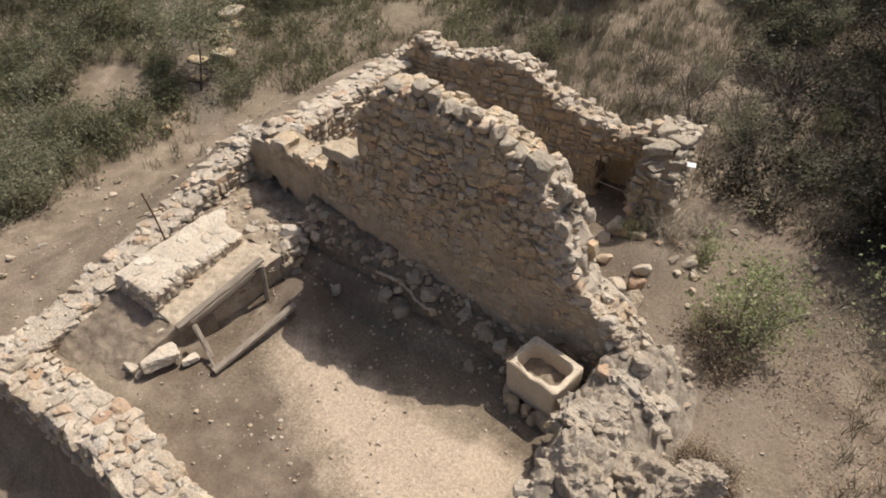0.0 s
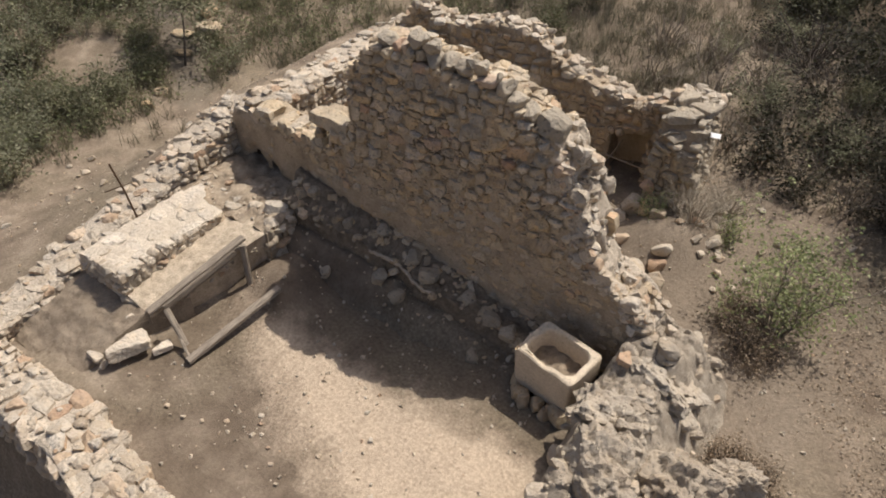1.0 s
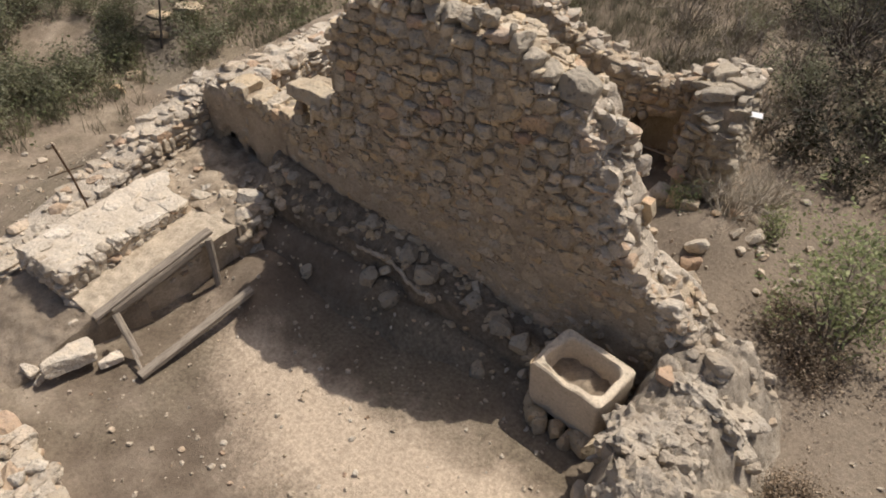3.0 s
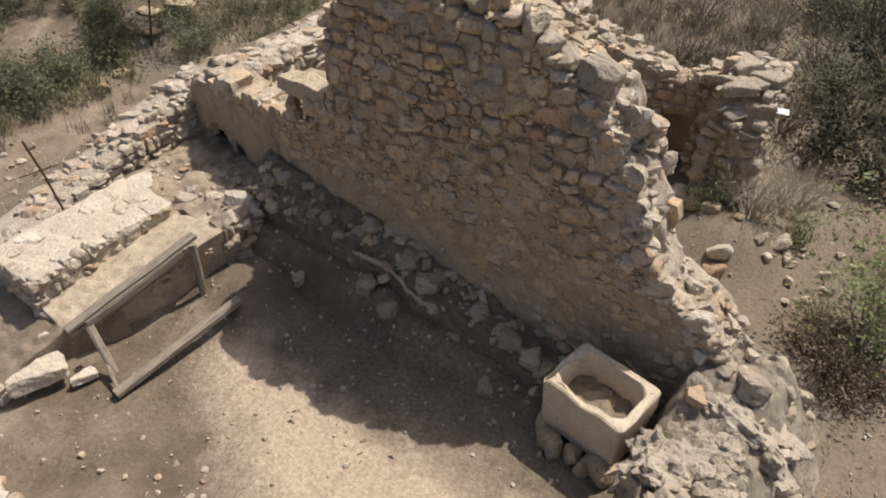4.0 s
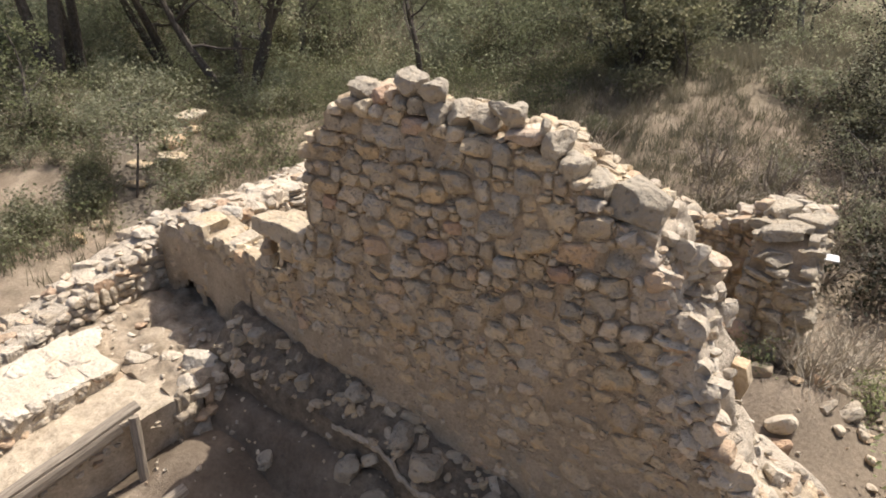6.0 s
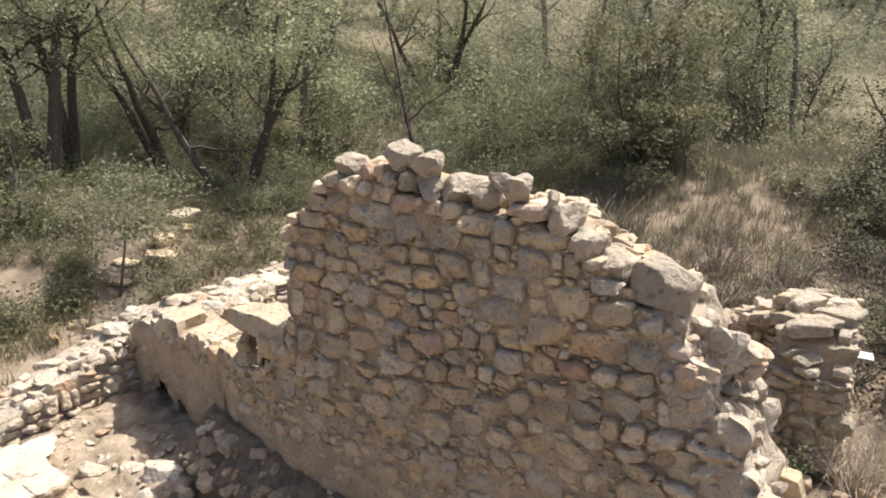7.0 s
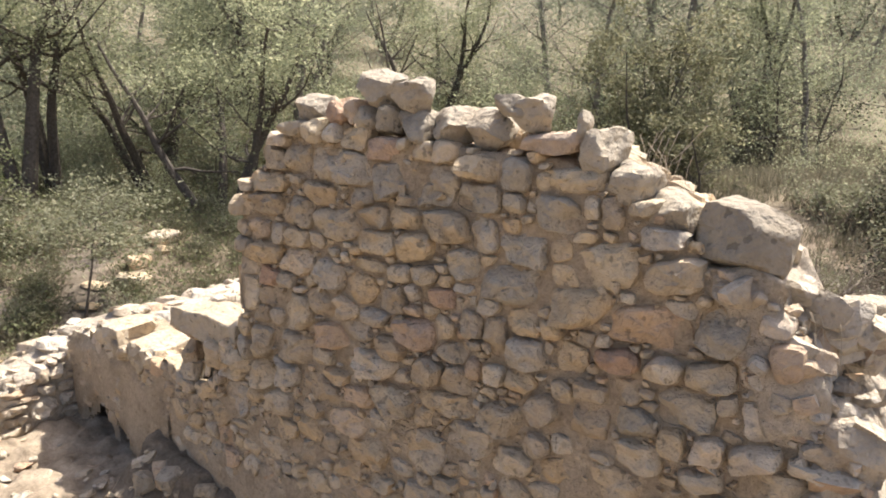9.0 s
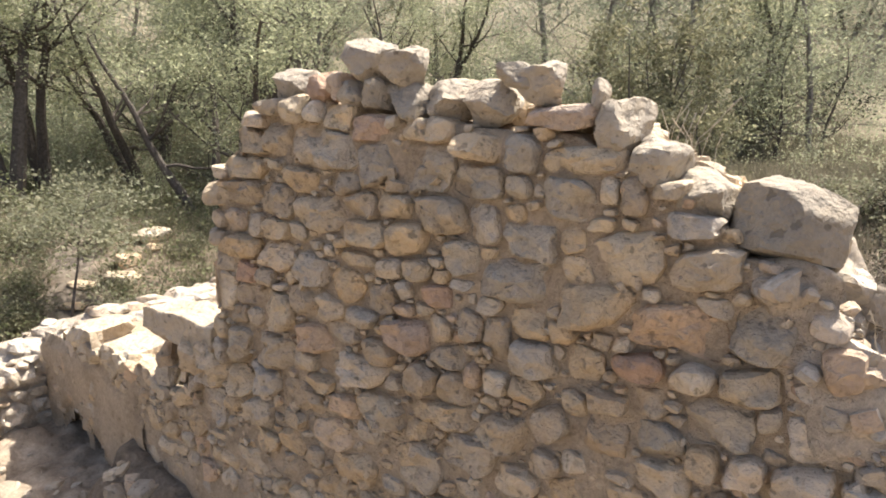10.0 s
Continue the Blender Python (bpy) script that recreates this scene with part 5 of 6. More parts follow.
# ---- sticks and fallen blocks by the niche of the back wall ----
sticks = tagged(new("stick_frame"), "two thin pale sticks propped across the niche", "sticks")
beam("stick", (0.79, 4.52, 0.92), (0.57, 4.5, 0.40), 0.022, 0.022, sticks, 8)
beam("stick", (0.52, 4.5, 0.54), (1.31, 4.45, 0.50), 0.026, 0.026, sticks, 9)
for x, y, z, w, h, turn, mat in ((1.50, 3.5, 0.34, 0.42, 0.46, 0.3, pale_mat), (1.78, 3.42, 0.40, 0.36, 0.4, 1.1, stone_mat), (1.66, 3.58, 0.74, 0.26, 0.24, 0.7, rust_stone_mat), (1.38, 3.2, 0.2, 0.3, 0.26, 2.0, pale_mat), (2.02, 3.2, 0.5, 0.24, 0.2, 0.2, pale_mat)):
    ob = stone(None, (x, y, z), (w, w * 0.8, h), (0.06, 0.08, turn), mat, random.randrange(ROUND, len(BLOBS)), name="rubble_block")
    tagged(ob, "rough limestone block heaped beside the pier", "stone", "blocks heaped beside the pier")

# ---- iron rod in the long wall ----
rod = tagged(new("iron_rod"), "thin rusty iron rod standing in the wall top", "rod")


def tube(heap, pts, radii, sides=6):
    pts = [Vector(p) for p in pts]
    verts, faces = [], []
    for i, p in enumerate(pts):
        d = (pts[min(i + 1, len(pts) - 1)] - pts[max(i - 1, 0)]).normalized()
        a = d.orthogonal().normalized()
        b = d.cross(a)
        for k in range(sides):
            t = 2 * math.pi * k / sides
            verts.append(p + (a * math.cos(t) + b * math.sin(t)) * radii[i])
    for i in range(len(pts) - 1):
        for k in range(sides):
            j = (k + 1) % sides
            faces.append((i * sides + k, i * sides + j, (i + 1) * sides + j, (i + 1) * sides + k))
    faces.append(tuple(range((len(pts) - 1) * sides, len(pts) * sides)))
    heap.add([tuple(v) for v in verts], faces)


h = Heap()
tube(h, [(-4.44, -1.93, 0.85), (-4.46, -1.98, 1.4), (-4.5, -2.05, 1.9)], [0.016, 0.016, 0.016])
h.make("bar", rust_mat, rod)
h = Heap()
tube(h, [(-4.62, -2.2, 1.45), (-4.4, -1.82, 1.52)], [0.008, 0.008])
h.make("cross_wire", rust_mat, rod)

# ---- plants ----


def leaf_cards(centres, spread, per, size, rng, flat=0.5, droop=0.0, slim=0.28):
    """Small pointed leaves scattered about the centres."""
    c = np.repeat(np.asarray(centres, float), per, axis=0)
    n = len(c)
    sp = np.repeat(np.asarray(spread, float).reshape(-1), per)[:, None] if np.ndim(spread) else spread
    c = c + rng.normal(size=(n, 3)) * sp * np.array((1, 1, 0.75))
    a = rng.normal(size=(n, 3)) * np.array((1, 1, flat))
    a[:, 2] -= droop
    a /= np.linalg.norm(a, axis=1)[:, None]
    b = np.cross(a, rng.normal(size=(n, 3)))
    b /= np.linalg.norm(b, axis=1)[:, None]
    s = size * rng.uniform(0.6, 1.4, size=(n, 1))
    v = np.stack([c, c + a * s * 0.5 + b * s * slim, c + a * s, c + a * s * 0.5 - b * s * slim], axis=1).reshape(-1, 3)
    f = np.arange(4 * n).reshape(-1, 4)
    return v, f


def leaf_object(name, v, f, mat, parent):
    me = bpy.data.meshes.new(name)
    me.vertices.add(len(v))
    me.vertices.foreach_set("co", v.reshape(-1))
    me.loops.add(f.size)
    me.loops.foreach_set("vertex_index", f.reshape(-1))
    me.polygons.add(len(f))
    me.polygons.foreach_set("loop_start", np.arange(0, f.size, f.shape[1]))
    me.polygons.foreach_set("loop_total", np.full(len(f), f.shape[1]))
    me.materials.append(mat)
    me.update()
    me.validate()
    ob = new(name, me)
    ob.parent = parent
    return ob


def limb(heap, start, way, length, radius, rng, tips, depth, curl=0.35, sides=6, up=0.15, split=(2, 4)):
    """A crooked branch with its twigs; tips collects where leaves sit."""
    n = 6 if depth > 1 else 4 if depth else 3
    sides = sides if depth > 1 else 4 if depth else 3
    pts, rad, p, d = [Vector(start)], [radius], Vector(start), Vector(way).normalized()
    for i in range(n):
        d = (d + Vector(rng.normal(size=3)) * curl * 0.4 + Vector((0, 0, up * 0.35))).normalized()
        p = p + d * length / n
        pts.append(p.copy())
        rad.append(radius * (1 - 0.75 * (i + 1) / n))
    tube(heap, pts, rad, sides)
    if depth == 0:
        tips += [tuple(q) for q in pts[1:]]
        return
    tips += [tuple(pts[-1])]
    for _ in range(rng.randint(*split)):
        k = rng.randint(1, n + 1)
        side = Vector(rng.normal(size=3))
        way2 = (pts[k] - pts[k - 1]).normalized() * 0.7 + side.normalized() * 0.9
        limb(heap, pts[k], way2, length * rng.uniform(0.45, 0.7), rad[k] * 0.7, rng, tips, depth - 1, curl, max(3, sides - 1), up, split)


def tree(name, label, category, seed, height, trunks, mat, leaf_size, per, spread, group, lean=0.25, depth=2, limbs=7, crown_from=0.35, radius=0.13, wood=None, flat=0.5, slim=0.28, fine=0.62):
    rng = np.random.RandomState(seed)
    root = tagged(new(name), label, category, group)
    tips = []
    for k in range(trunks):
        heap = Heap()
        ang = rng.uniform(0, 6.28)
        d = Vector((math.cos(ang) * lean, math.sin(ang) * lean, 1)).normalized()
        p, pts, rad = Vector((0.16 * math.cos(ang), 0.16 * math.sin(ang), -0.25)) * (1 if trunks > 1 else 0.01) + Vector((0, 0, -0.2)), [], []
        r0 = radius * rng.uniform(0.75, 1.15)
        for i in range(9):
            pts.append(p.copy())
            rad.append(r0 * (1 - 0.85 * i / 8.5))
            d = (d + Vector(rng.normal(size=3)) * 0.10 + Vector((0, 0, 0.04))).normalized()
            p = p + d * height * 0.9 / 8
        tube(heap, pts, rad, 8)
        for _ in range(limbs):
            i = rng.randint(int(crown_from * 9), 9)
            ang = rng.uniform(0, 6.28)
            limb(heap, pts[i], (math.cos(ang), math.sin(ang), rng.uniform(0.0, 0.7)), height * rng.uniform(0.25, 0.42) * (1.15 - 0.55 * i / 9), max(0.009, rad[i] * fine), rng, tips, depth)
        heap.make("trunk", wood or bark_mat, root)
    if per:
        v, f = leaf_cards(tips, spread, per, leaf_size, rng, flat, 0.0, slim)
        leaf_object("crown", v, f, mat, root)
    return root


def shrub(name, label, category, seed, height, width, mat, leaf_size, per, group, stems=16, wood=None, spread=0.09, depth=1, thick=0.018):
    rng = np.random.RandomState(seed)
    root = tagged(new(name), label, category, group)
    heap, tips = Heap(), []
    for _ in range(stems):
        ang = rng.uniform(0, 6.28)
        out = rng.uniform(0.1, 1.0) * width / height
        limb(heap, (0.08 * math.cos(ang), 0.08 * math.sin(ang), -0.12), (math.cos(ang) * out, math.sin(ang) * out, 1), height * rng.uniform(0.55, 1.05), thick, rng, tips, depth, 0.4, 4, 0.05, (3, 6))
        if not per:
            heap.make("stem", wood or twig_mat, root)
            heap = Heap()
    heap.make("woody_frame", wood or twig_mat, root)
    if per:
        v, f = leaf_cards(tips, spread, per, leaf_size, rng)
        leaf_object("foliage", v, f, mat, root)
    return root


def put(ob, x, y, turn, scale, sink=0.0):
    ob.matrix_basis = pose(x, y, ground_z(x, y) - sink, 0, 0, turn) @ Matrix.Diagonal((scale, scale, scale, 1))


def again(ob, x, y, turn, scale, sink=0.0):
    c = copy_thing(ob, pose(x, y, ground_z(x, y) - sink, 0, 0, turn))
    c.scale = (scale, scale, scale)
    return c


# the green bush beside the broken end
bush = shrub("green_bush", "leafy green bush with thin grey stems on bare earth", "bush", 5, 1.35, 0.55, bright_leaf, 0.05, 5, "", 13, None, 0.07, 2)
put(bush, 4.25, 2.3, 20, 1.15)
litter = shrub("dry_bush", "dead brown brush lying under the green bush", "bush", 9, 0.35, 0.45, litter_leaf, 0.03, 7, "", 34, bark_mat, 0.1, 1)
put(litter, 3.85, 1.75, 0, 1.25)
again(litter, 4.25, 1.5, 110, 1.0)
again(litter, 3.75, 2.4, 230, 0.9)
again(litter, 4.35, -0.35, 60, 0.9)
again(litter, 4.8, -0.5, 160, 0.8)
dry_bush = shrub("dry_bush", "tangled leafless straw-coloured brush against the pier", "bush", 6, 0.95, 0.5, dry_leaf, 0.05, 0, "", 34, straw_twig_mat, 0.1, 2, 0.011)
put(dry_bush, 2.5, 3.5, 0, 1.0)
copy_thing(dry_bush, pose(2.85, 4.2, ground_z(2.85, 4.2), 0, 0, 130))
fresh = shrub("shrub", "small yellow-green shrub beside the dry brush", "shrub", 16, 0.55, 0.45, bright_leaf, 0.04, 6, "", 9, None, 0.06)
put(fresh, 3.25, 3.55, 0, 1.0)
again(fresh, 1.9, 1.4, 140, 0.55)
again(fresh, 2.0, 3.3, 60, 0.8)
bare = shrub("bare_bush", "leafless grey bush of fine branches", "bush", 7, 1.6, 1.3, shrub_leaf, 0.03, 0, "", 20, bark_mat, 0.06, 2, 0.035)
put(bare, 2.85, 9.5, 0, 1.0)

def on_path(x, y):
    return x < -8.0 and abs(y - 3.15 + 0.57 * (x + 9.8)) < 0.55 and x > -13.5


# low shrubs round the ruin
low_a = shrub("shrub", "low grey-green shrub in dry grass", "shrub", 11, 0.85, 1.0, shrub_leaf, 0.06, 11, "low shrubs round the ruin", 9, None, 0.1)
low_b = shrub("shrub", "dense green shrub with leaves darkened as in shade", "shrub", 12, 1.0, 0.9, shade_leaf, 0.075, 7, "low shrubs round the ruin", 9, None, 0.1)
low_c = shrub("shrub", "pale grey-green shrub with small leaves", "shrub", 13, 0.9, 0.8, sage_leaf, 0.06, 11, "low shrubs round the ruin", 9, None, 0.1)
kinds = [low_a, low_b, low_c]
rng = np.random.RandomState(3)
spots = []
for i in range(900):
    x, y = rng.uniform(-26, 15), rng.uniform(-8, 24)
    ahead, side = 8.37 - 0.544 * x + 0.839 * y, 0.839 * x + 0.544 * y
    if ahead < 4 or ahead > 25 or (-8.8 < x < 5.6 and y < 6.0) or (x > 2 and y < 2.8 and x < 7) or abs(side) > 0.72 * ahead + 2:
        continue
    if -9.4 < x < -8 and -4 < y < 4.5 and rng.rand() < 0.75:
        continue
    # the worn path and the grassy clearing behind
    if on_path(x, y):
        continue
    if -8 < x < 1.5 and 5.5 < y < 13 and rng.rand() < 0.75:
        continue
    keep = 0.6 if x > 1.5 else 0.75 if x < -9 else 0.2
    if rng.rand() < keep:
        spots.append((x, y))
for i in range(46):
    y = rng.uniform(-4.5, 4.5)
    x = -9.3 - 0.25 * (y + 1) - rng.rand() ** 1.5 * 5.0
    if not on_path(x, y):
        spots.append((x, y))
brush = shrub("dry_brush", "low leafless brush of grey-brown twigs", "bush", 15, 0.9, 0.9, dry_leaf, 0.04, 1, "dry brush beside the second room", 18, twig_mat, 0.08, 1)
put(brush, 2.2, 6.3, 0, 1.0)
for x, y in ((0.9, 6.4), (1.6, 7.3), (3.0, 7.0), (0.2, 7.6), (2.4, 8.2), (3.7, 6.0), (4.6, 5.6), (4.2, 9.6), (5.2, 8.4), (5.4, 6.6), (3.9, 7.6), (1.9, 10.2), (-0.8, 6.8), (1.0, 8.8), (-0.2, 9.4), (3.4, 8.8), (4.4, 7.2), (-2.0, 7.6)):
    again(brush, x, y, x * 77, 0.8 + 0.05 * y % 0.5)
for x, y, s in ((2.9, 6.2, 0.8), (3.3, 8.1, 0.8), (4.0, 6.8, 0.7), (4.9, 7.4, 0.9), (2.4, 7.4, 0.7), (4.4, 8.8, 0.8), (3.6, 5.4, 0.6), (5.3, 5.2, 0.7), (5.6, 7.2, 0.9), (2.2, 11.0, 0.9), (3.8, 10.8, 0.9), (1.2, 9.8, 0.7)):
    spots.append((x, y))
used = set()
for i, (x, y) in enumerate(spots):
    k = 1 if x > 0.5 and rng.rand() < 0.8 else (0, 2, 2, 0)[rng.randint(4)]
    turn, s = rng.uniform(0, 360), rng.uniform(0.55, 1.25)
    if k not in used:
        put(kinds[k], x, y, turn, s)
        used.add(k)
    else:
        again(kinds[k], x, y, turn, s)

# trees behind
GROUP = "trees behind the ruin"
oak = tree("oak_tree", "many-stemmed oak with sparse sunlit grey-green leaves", "tree", 21, 6.5, 4, oak_leaf, 0.085, 26, 0.22, GROUP, 0.38, 2, 8, 0.42, 0.19, fine=0.5)
oak_b = tree("oak_tree", "tall two-stemmed oak with bare lower limbs", "tree", 22, 8.5, 2, oak_leaf, 0.085, 24, 0.24, GROUP, 0.08, 2, 9, 0.5, 0.24, fine=0.5)
evergreen = tree("evergreen_tree", "dense dark evergreen tree with low branches", "tree", 23, 4.4, 8, dark_leaf, 0.095, 14, 0.13, GROUP, 0.2, 2, 7, 0.05, 0.045, flat=0.8, fine=0.4)
pine = tree("pine_tree", "slender pine with grey-green needles paled for haze", "tree", 24, 9.5, 1, pine_leaf, 0.13, 34, 0.36, GROUP, 0.05, 1, 34, 0.2, 0.12, far_bark_mat, flat=0.9, slim=0.10, fine=0.25)
thin = tree("bare_tree", "half-bare thin tree with dark branches", "tree", 25, 5.5, 1, shrub_leaf, 0.06, 1, 0.2, GROUP, 0.12, 3, 7, 0.3, 0.075, fine=0.5)
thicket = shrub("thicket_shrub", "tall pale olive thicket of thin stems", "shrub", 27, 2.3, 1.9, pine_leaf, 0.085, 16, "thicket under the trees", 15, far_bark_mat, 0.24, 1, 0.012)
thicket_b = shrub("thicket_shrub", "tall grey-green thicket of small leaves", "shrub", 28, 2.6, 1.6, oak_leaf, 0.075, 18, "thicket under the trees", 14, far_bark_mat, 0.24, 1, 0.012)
sapling = tree("sapling", "thin young tree with pale leaves by the path", "tree", 26, 2.7, 1, sage_leaf, 0.075, 30, 0.24, "", 0.1, 1, 16, 0.62, 0.035)
put(sapling, -10.1, 3.3, 0, 1.0)
for x, y, w, h, turn in ((-10.6, 4.6, 0.75, 0.3, 0.6), (-11.1, 5.1, 0.6, 0.3, 1.4), (-11.8, 6.1, 0.9, 0.45, 0.9), (-11.3, 5.8, 0.5, 0.2, 2.0), (-10.5, 3.6, 0.5, 0.14, 0.3), (-11.0, 4.1, 0.6, 0.12, 0.2), (-9.6, 2.2, 0.35, 0.2, 1.0), (-9.3, 1.6, 0.3, 0.18, 0.4)):
    rock_by_path = stone(None, (x, y, ground_z(x, y) + h * 0.15), (w, w * 0.7, h), (0.06, 0.08, turn), stone_mat, random.randrange(ROUND), name="path_rock")
    tagged(rock_by_path, "flat weathered rock beside the worn path", "rock", "rocks beside the path")
ivy_tree = tree("ivy_tree", "leaning young tree wrapped in green ivy", "tree", 29, 3.2, 1, meadow_leaf, 0.08, 12, 0.13, "", 0.3, 1, 14, 0.1, 0.06)
put(ivy_tree, -14.2, 3.5, 200, 1.0)
for ob, x, y, turn, s in ((oak, -13.4, 9.0, 40, 1.0), (oak_b, -17.2, 5.6, 10, 1.0), (evergreen, -3.7, 14.0, 0, 1.0), (pine, -6.4, 17.6, 0, 1.0), (thin, -9.6, 12.8, 0, 1.25), (thicket, -10.5, 15.5, 0, 1.0), (thicket_b, -8.0, 16.5, 0, 1.0)):
    put(ob, x, y, turn, s)
for ob, x, y, turn, s in ((oak_b, -18.2, 7.2, 150, 0.95), (oak, -17.6, 10.0, 120, 1.1), (oak, -20.0, 3.0, 250, 1.0), (thin, -1.9, 22.0, 100, 0.8), (thin, -0.5, 22.6, 210, 0.8), (thin, -2.0, 13.3, 60, 0.42), (evergreen, -2.6, 14.9, 150, 0.45),
                             (evergreen, -14.2, 10.9, 10, 0.5), (thicket, -12.4, 9.9, 90, 0.5), (thicket_b, -15.0, 8.4, 250, 0.55), (thicket, -16.0, 6.6, 130, 0.45), (thicket_b, -20.5, 6.0, 40, 0.9), (thicket, -21.0, 9.0, 130, 1.0), (thicket_b, -19.0, 4.6, 200, 0.7), (thicket, -18.6, 8.8, 20, 0.8), (oak_b, -17.0, 14.0, 70, 1.15),
                             (low_c, 0.8, 13.3, 0, 1.3), (low_c, 1.5, 13.8, 90, 1.2), (low_c, 0.3, 13.9, 200, 1.0), (low_a, 2.0, 12.6, 40, 1.1)):
    again(ob, x, y, turn, s)
# trees placed so that their shade lies beside the second room; leaf colour darkened too
shade_tree = tree("evergreen_tree", "evergreen tree with leaves coloured shade-dark", "tree", 31, 3.9, 6, shade_leaf, 0.07, 15, 0.19, GROUP, 0.42, 2, 5, 0.05, 0.06)
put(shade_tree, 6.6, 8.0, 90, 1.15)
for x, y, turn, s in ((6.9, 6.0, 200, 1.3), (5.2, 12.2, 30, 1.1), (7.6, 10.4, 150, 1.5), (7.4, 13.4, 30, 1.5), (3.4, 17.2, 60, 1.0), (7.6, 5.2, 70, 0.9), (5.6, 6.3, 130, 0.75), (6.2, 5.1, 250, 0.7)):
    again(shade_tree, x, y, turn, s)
rng = np.random.RandomState(8)
for i in range(46):
    yw = rng.uniform(24, 42)
    xw = rng.uniform(-0.75, 0.75) * yw
    if -13 < xw < -8 and yw < 27:
        continue
    again((thicket, thicket_b)[rng.randint(2)], *view_xy(xw, yw), rng.uniform(0, 360), rng.uniform(0.7, 1.5))
for i in range(40):
    yw = rng.uniform(28, 58)
    xw = rng.uniform(-0.8, 0.8) * yw
    kind = (pine, pine, oak, pine)[rng.randint(4)]
    again(kind, *view_xy(xw, yw), rng.uniform(0, 360), rng.uniform(0.85, 1.35))

# woods on the far hillside
centres = []
for i in range(5200):
    yw = rng.uniform(42, 130)
    xw = rng.uniform(-0.95, 0.95) * yw
    x, y = view_xy(xw, yw)
    centres.append((x, y, ground_z(x, y) + rng.uniform(0.3, 7.0)))
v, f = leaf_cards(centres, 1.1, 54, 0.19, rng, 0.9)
tagged(leaf_object("far_woods", v, f, hill_leaf, None), "grey-green woods on the far hillside, leaf colour paled for haze", "woods", kind="stuff")
centres = []
for i in range(3000):
    yw = rng.uniform(23, 44)
    xw = rng.uniform(-0.8, 0.8) * yw
    if not -12.5 < xw < -5.5 or yw > 30:
        x, y = view_xy(xw, yw)
        centres.append((x, y, ground_z(x, y) + 0.2 + 2.4 * rng.rand() ** 2))
v, f = leaf_cards(centres, 0.5, 38, 0.065, rng, 0.9)
tagged(leaf_object("woodland_undergrowth", v, f, oak_leaf, None), "dense olive-green undergrowth beneath the trees", "undergrowth", kind="stuff")

# dry grass and low weeds
rng = np.random.RandomState(9)
tufts, greens, under = [], [], []
while len(tufts) < 9000:
    x, y = rng.uniform(-26, 14), rng.uniform(-7, 26)
    ahead = 8.37 - 0.544 * x + 0.839 * y
    if math.hypot(x - 2.85, y - 9.3) < 0.9 or (x > 1.2 and y < 11.5 and rng.rand() < 0.8):
        continue
    if ahead < 5 or (-7.6 < x < 3.2 and y < 5.4) or (x > 1.5 and y < 5.2 and x < 6):
        continue
    if -9.0 < x < -5 and y < 4.6 and rng.rand() < 0.92:
        continue
    if on_path(x, y):
        continue
    patch = noise.noise(Vector((x / 3.0, y / 3.0, 0.3)))
    left = x < -8.6 or (x < -4.5 and y > 5)
    if left and patch > -0.25:
        under.append((x, y, ground_z(x, y) + 0.04))
    if patch < (-0.5 if y > 5.4 else -0.2):
        continue
    (greens if rng.rand() < (0.7 if left else 0.1) else tufts).append((x, y, ground_z(x, y)))
    if x > 1.5 and y > 5.5:
        under.append((x, y, ground_z(x, y) + 0.04))


# close green cover on the slope beside the long wall
while len(under) < 11500:
    x, y = rng.uniform(-20, -8.3), rng.uniform(-7, 14)
    if 8.37 - 0.544 * x + 0.839 * y > 5 and not on_path(x, y) and x < -8.8 + 1.2 * noise.noise(Vector((x / 1.5, y / 1.5, 4))) and noise.noise(Vector((x / 2.2, y / 2.2, 1.3))) > -0.6:
        under.append((x, y, ground_z(x, y) + 0.05))


def blades(name, spots, per, height, mat, label, seed):
    r = np.random.RandomState(seed)
    c = np.repeat(np.array(spots), per, axis=0)
    n = len(c)
    c[:, :2] += r.normal(size=(n, 2)) * 0.09
    lean = r.normal(size=(n, 3)) * 0.38
    lean[:, 2] = 1
    h = height * r.uniform(0.4, 1.35, size=(n, 1))
    a = r.normal(size=(n, 3)) * np.array((1, 1, 0))
    a /= np.linalg.norm(a, axis=1)[:, None]
    v = np.stack([c - a * 0.009, c + a * 0.009, c + lean * h], axis=1).reshape(-1, 3)
    ob = leaf_object(name, v, np.arange(3 * n).reshape(-1, 3), mat, None)
    return tagged(ob, label, "grass", kind="stuff")


blades("dry_grass", tufts, 18, 0.34, dry_leaf, "tall straw-coloured dry grass", 1)
lush = [q for k, q in enumerate(under) if q[0] < 0 and k % 2]
v, f = leaf_cards(np.array(lush) + np.array((0, 0, 0.2)), 0.24, 12, 0.075, rng)
tagged(leaf_object("undergrowth", v, f, meadow_leaf, None), "fresh green undergrowth beside the path", "undergrowth", kind="stuff")
# undergrowth at the right takes the leaf colour with shade painted in
shade_under = [q for q in under if q[0] > 1.5]
v, f = leaf_cards(np.array(shade_under) + np.array((0, 0, 0.14)), 0.22, 14, 0.07, rng)
tagged(leaf_object("undergrowth", v, f, shade_leaf, None), "undergrowth beneath the evergreens, its leaf colour darkened for shade", "undergrowth", kind="stuff")
under = [q for k, q in enumerate(under) if q[0] <= 1.5 and (q[0] >= 0 or not k % 2)]
v, f = leaf_cards(np.array(under) + np.array((0, 0, 0.16)), 0.22, 12, 0.08, rng)
tagged(leaf_object("undergrowth", v, f, shrub_leaf, None), "low olive-green undergrowth", "undergrowth", kind="stuff")
blades("weeds", greens, 10, 0.34, shrub_leaf, "low green weeds among the grass", 2)

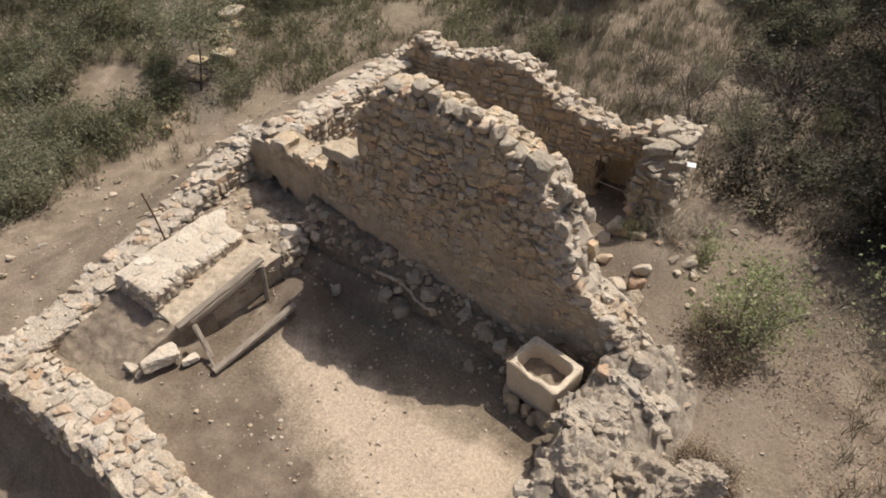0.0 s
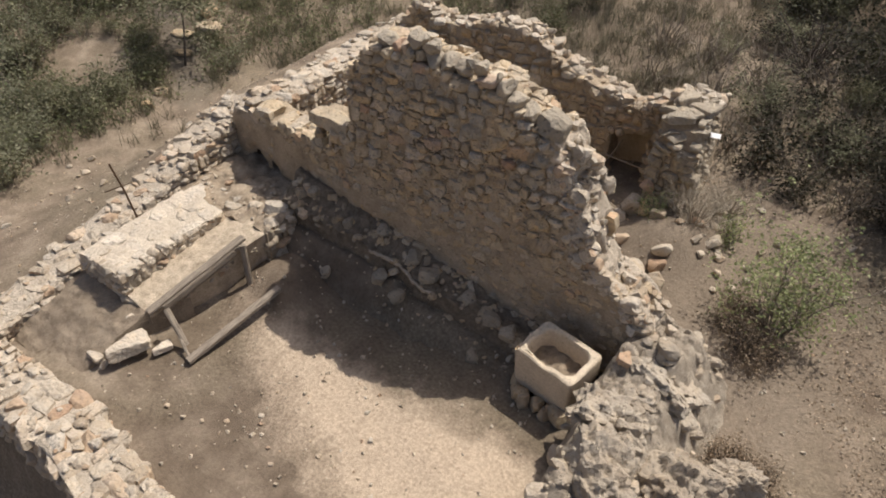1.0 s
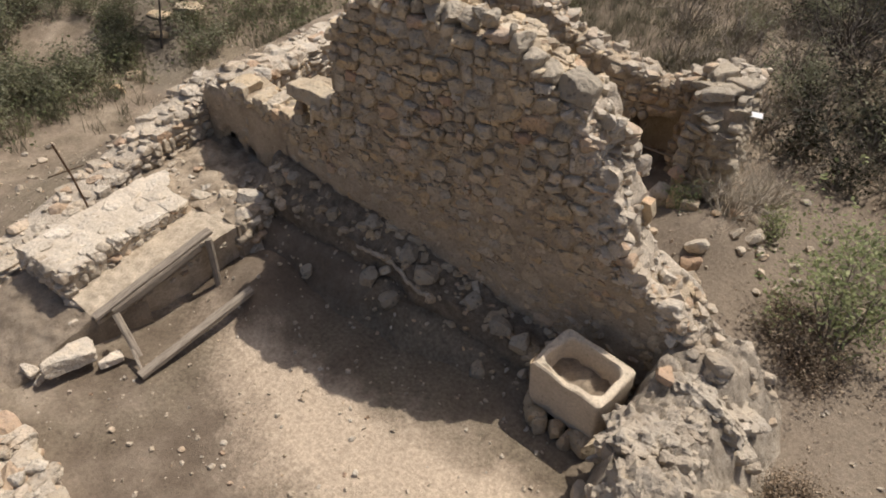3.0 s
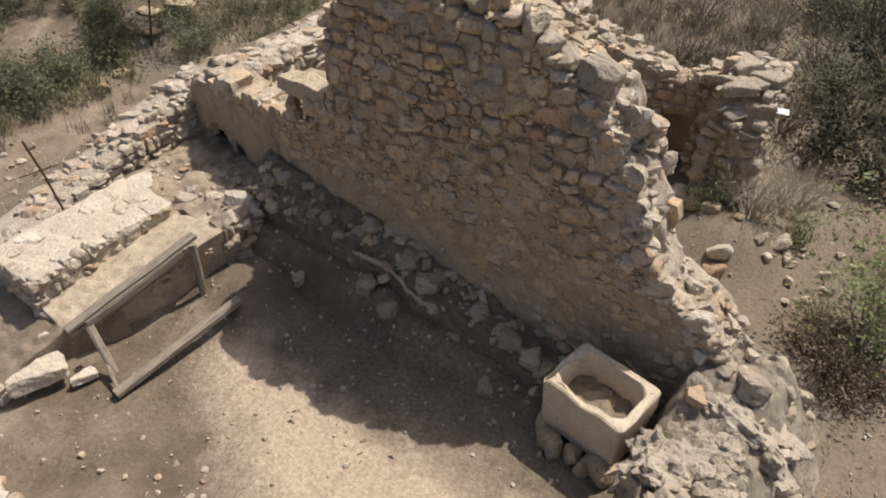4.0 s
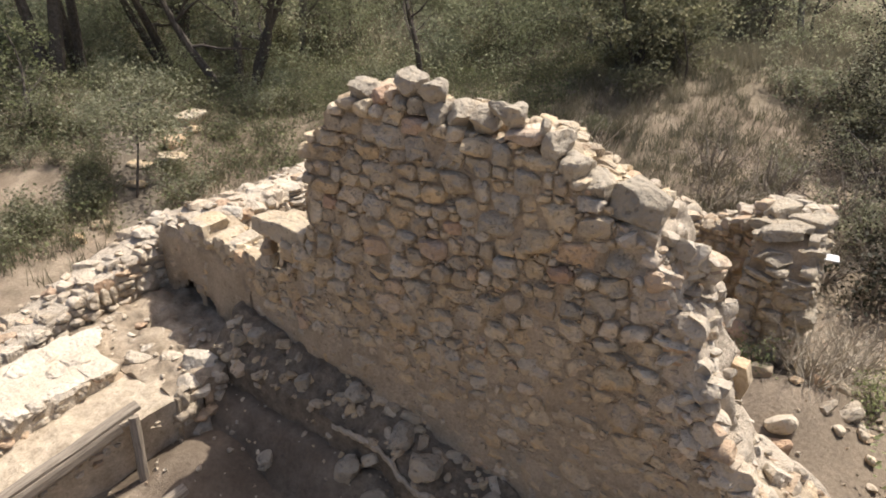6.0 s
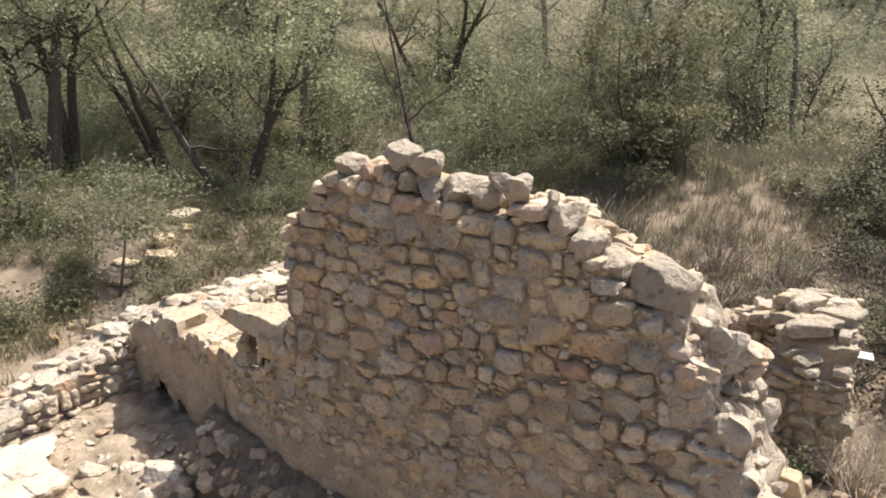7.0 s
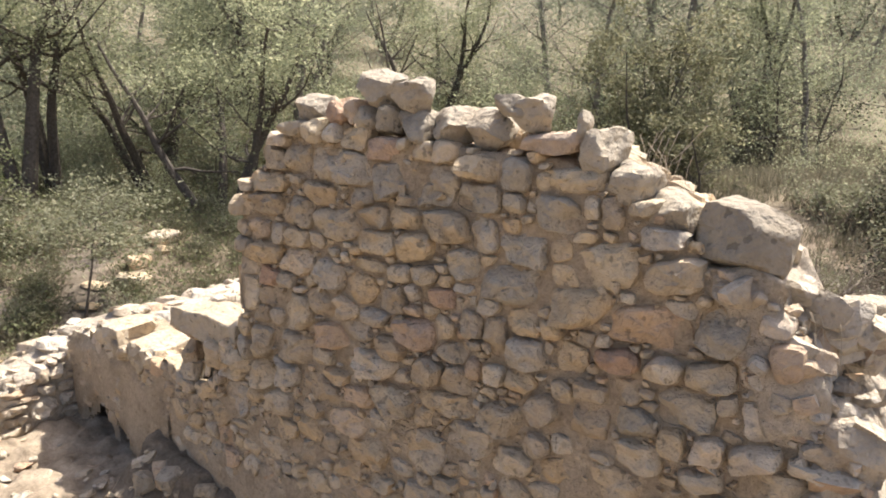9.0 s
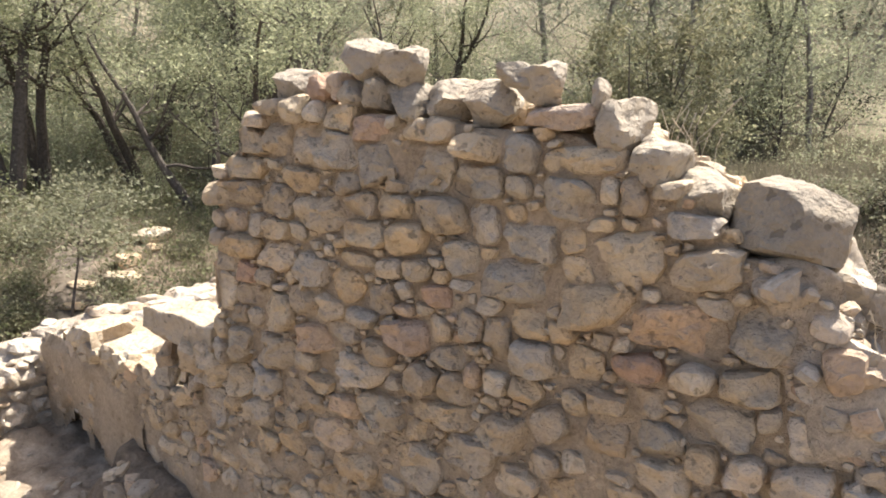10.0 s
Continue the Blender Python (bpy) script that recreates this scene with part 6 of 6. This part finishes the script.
# dead leaves on the ground beyond the bush
fallen = []
while len(fallen) < 1500:
    x, y = rng.uniform(3.6, 8.5), rng.uniform(-1.0, 7.0)
    if x > 4.9 - 0.25 * (y - 2) + 0.8 * noise.noise(Vector((x, y, 2.0))) or rng.rand() < 0.06:
        fallen.append((x, y, ground_z(x, y) + 0.02))
v, f = leaf_cards(np.array(fallen), np.full(len(fallen), 0.12), 11, 0.038, rng, 0.15)
v[:, 2] = np.maximum(v[:, 2], np.repeat([ground_z(*q[:2]) for q in v.reshape(-1, 4, 3).mean(axis=1)], 4) + 0.006)
tagged(leaf_object("leaf_litter", v, f, litter_leaf, None), "brown dead leaves and twigs on the ground", "leaf litter", kind="stuff")

# dry stalks on the wall top
rng = np.random.RandomState(17)
for cx, cy, cz, count, tall in ((0.95, 0.42, 3.46, 16, 0.24), (1.68, 0.12, 2.92, 22, 0.11), (1.90, 0.12, 2.45, 20, 0.10), (1.85, 0.15, 2.25, 14, 0.12), (0.1, 4.0, 0.05, 20, 0.7)):
    tuft = tagged(new("dry_stalks_tuft"), "tuft of thin dry stalks growing from the masonry", "grass", "dry tufts on the walls")
    tuft.location = (cx, cy, cz)
    for k in range(count):
        heap = Heap()
        x, y = rng.normal() * 0.09, rng.normal() * 0.06
        dx, dy = rng.normal() * 0.06, rng.normal() * 0.06
        h = tall * rng.uniform(0.5, 1.2)
        tube(heap, [(x, y, -0.06), (x + dx * 0.4, y + dy * 0.4, h * 0.6), (x + dx, y + dy, h)], [0.002, 0.0016, 0.0026], 4)
        heap.make("stalk", straw_twig_mat, tuft)

# ---- pebbles and loose stones ----
random.seed(30)
rng = np.random.RandomState(14)
pebbles = Heap()
small = [blob(60 + k, 0.25, 5, 1, 3.0) for k in range(5)]
for i in range(3600):
    x, y = rng.uniform(-9.5, 6), rng.uniform(-5, 6)
    if -0.4 < y < 0.7 and x < 3 or (-5.4 < x < -3.4 and y < 0.5):
        continue
    s = rng.choice((0.012, 0.02, 0.028, 0.045)) * rng.uniform(0.7, 1.4)
    z = ground_z(x, y)
    if -1.3 < y < 0 and -3 < x < 1.7:
        z = max(z, ledge_z(x, y), bank_z(x, y))
    v, f = small[rng.randint(5)]
    r = np.array(Euler(rng.uniform(0, 6, 3)).to_matrix())
    pebbles.add((v * s * np.array((1.4, 1.1, 0.8))) @ r.T + np.array((x, y, z + s * 0.15)), f)
tagged(pebbles.make("pebbles", pale_joined_mat), "scattered pale pebbles on the earth", "pebbles", kind="stuff")
for i in range(110):
    if i < 40:
        x, y = rng.uniform(-2.4, 2.2), rng.uniform(-3.8, -0.75)
    elif i < 75:
        x, y = rng.uniform(-8.5, -5.5), rng.uniform(-4, 5)
    else:
        x, y = rng.uniform(2.6, 5), rng.uniform(1, 5)
    s = rng.uniform(0.03, 0.06) if i < 40 else rng.uniform(0.05, 0.13)
    if i > 98:
        x, y, s = rng.uniform(2.5, 3.5), rng.uniform(2.7, 3.7), rng.uniform(0.1, 0.2)
    ob = stone(None, (x, y, ground_z(x, y) + s * 0.2), (s * 1.4, s * 1.1, s * 0.8), tuple(rng.uniform(0, 6, 3) * np.array((0.1, 0.1, 1))), pale_mat, name="loose_stone")
    tagged(ob, "loose angular limestone on the dry earth", "stone", "loose stones on the ground")
for i in range(16):
    x, y, s = rng.uniform(1.5, 2.6), rng.uniform(1.0, 3.4), rng.uniform(0.1, 0.3)
    ob = stone(None, (x, y, ground_z(x, y) + s * 0.2), (s * 1.3, s * 1.1, s * 0.8), tuple(rng.uniform(0, 6, 3) * np.array((0.1, 0.1, 1))), pale_mat, name="loose_stone")
    tagged(ob, "fallen limestone rubble beside the broken wall end", "stone", "loose stones on the ground")
ob = stone(None, (3.72, 0.28, 0.34), (0.2, 0.13, 0.12), (0.1, 0.1, 0.7), slab_mat, name="loose_stone")
tagged(ob, "white limestone block on the rubble's edge", "stone", "loose stones on the ground")
# a pale fallen sheet beside the pier
sheet = mesh_object("white_board", [(-.1, -.05, 0), (.1, -.05, 0), (.1, .05, 0), (-.1, .05, 0), (-.1, -.05, .012), (.1, -.05, .012), (.1, .05, .012), (-.1, .05, .012)],
                    [(3, 2, 1, 0), (4, 5, 6, 7), (0, 1, 5, 4), (1, 2, 6, 5), (2, 3, 7, 6), (3, 0, 4, 7)], sign_mat, smooth=False)
sheet.location, sheet.rotation_euler = (2.38, 4.2, 1.62), (0.4, 0.1, 0.3)
tagged(sheet, "small white board lodged in the pier's stones", "board")
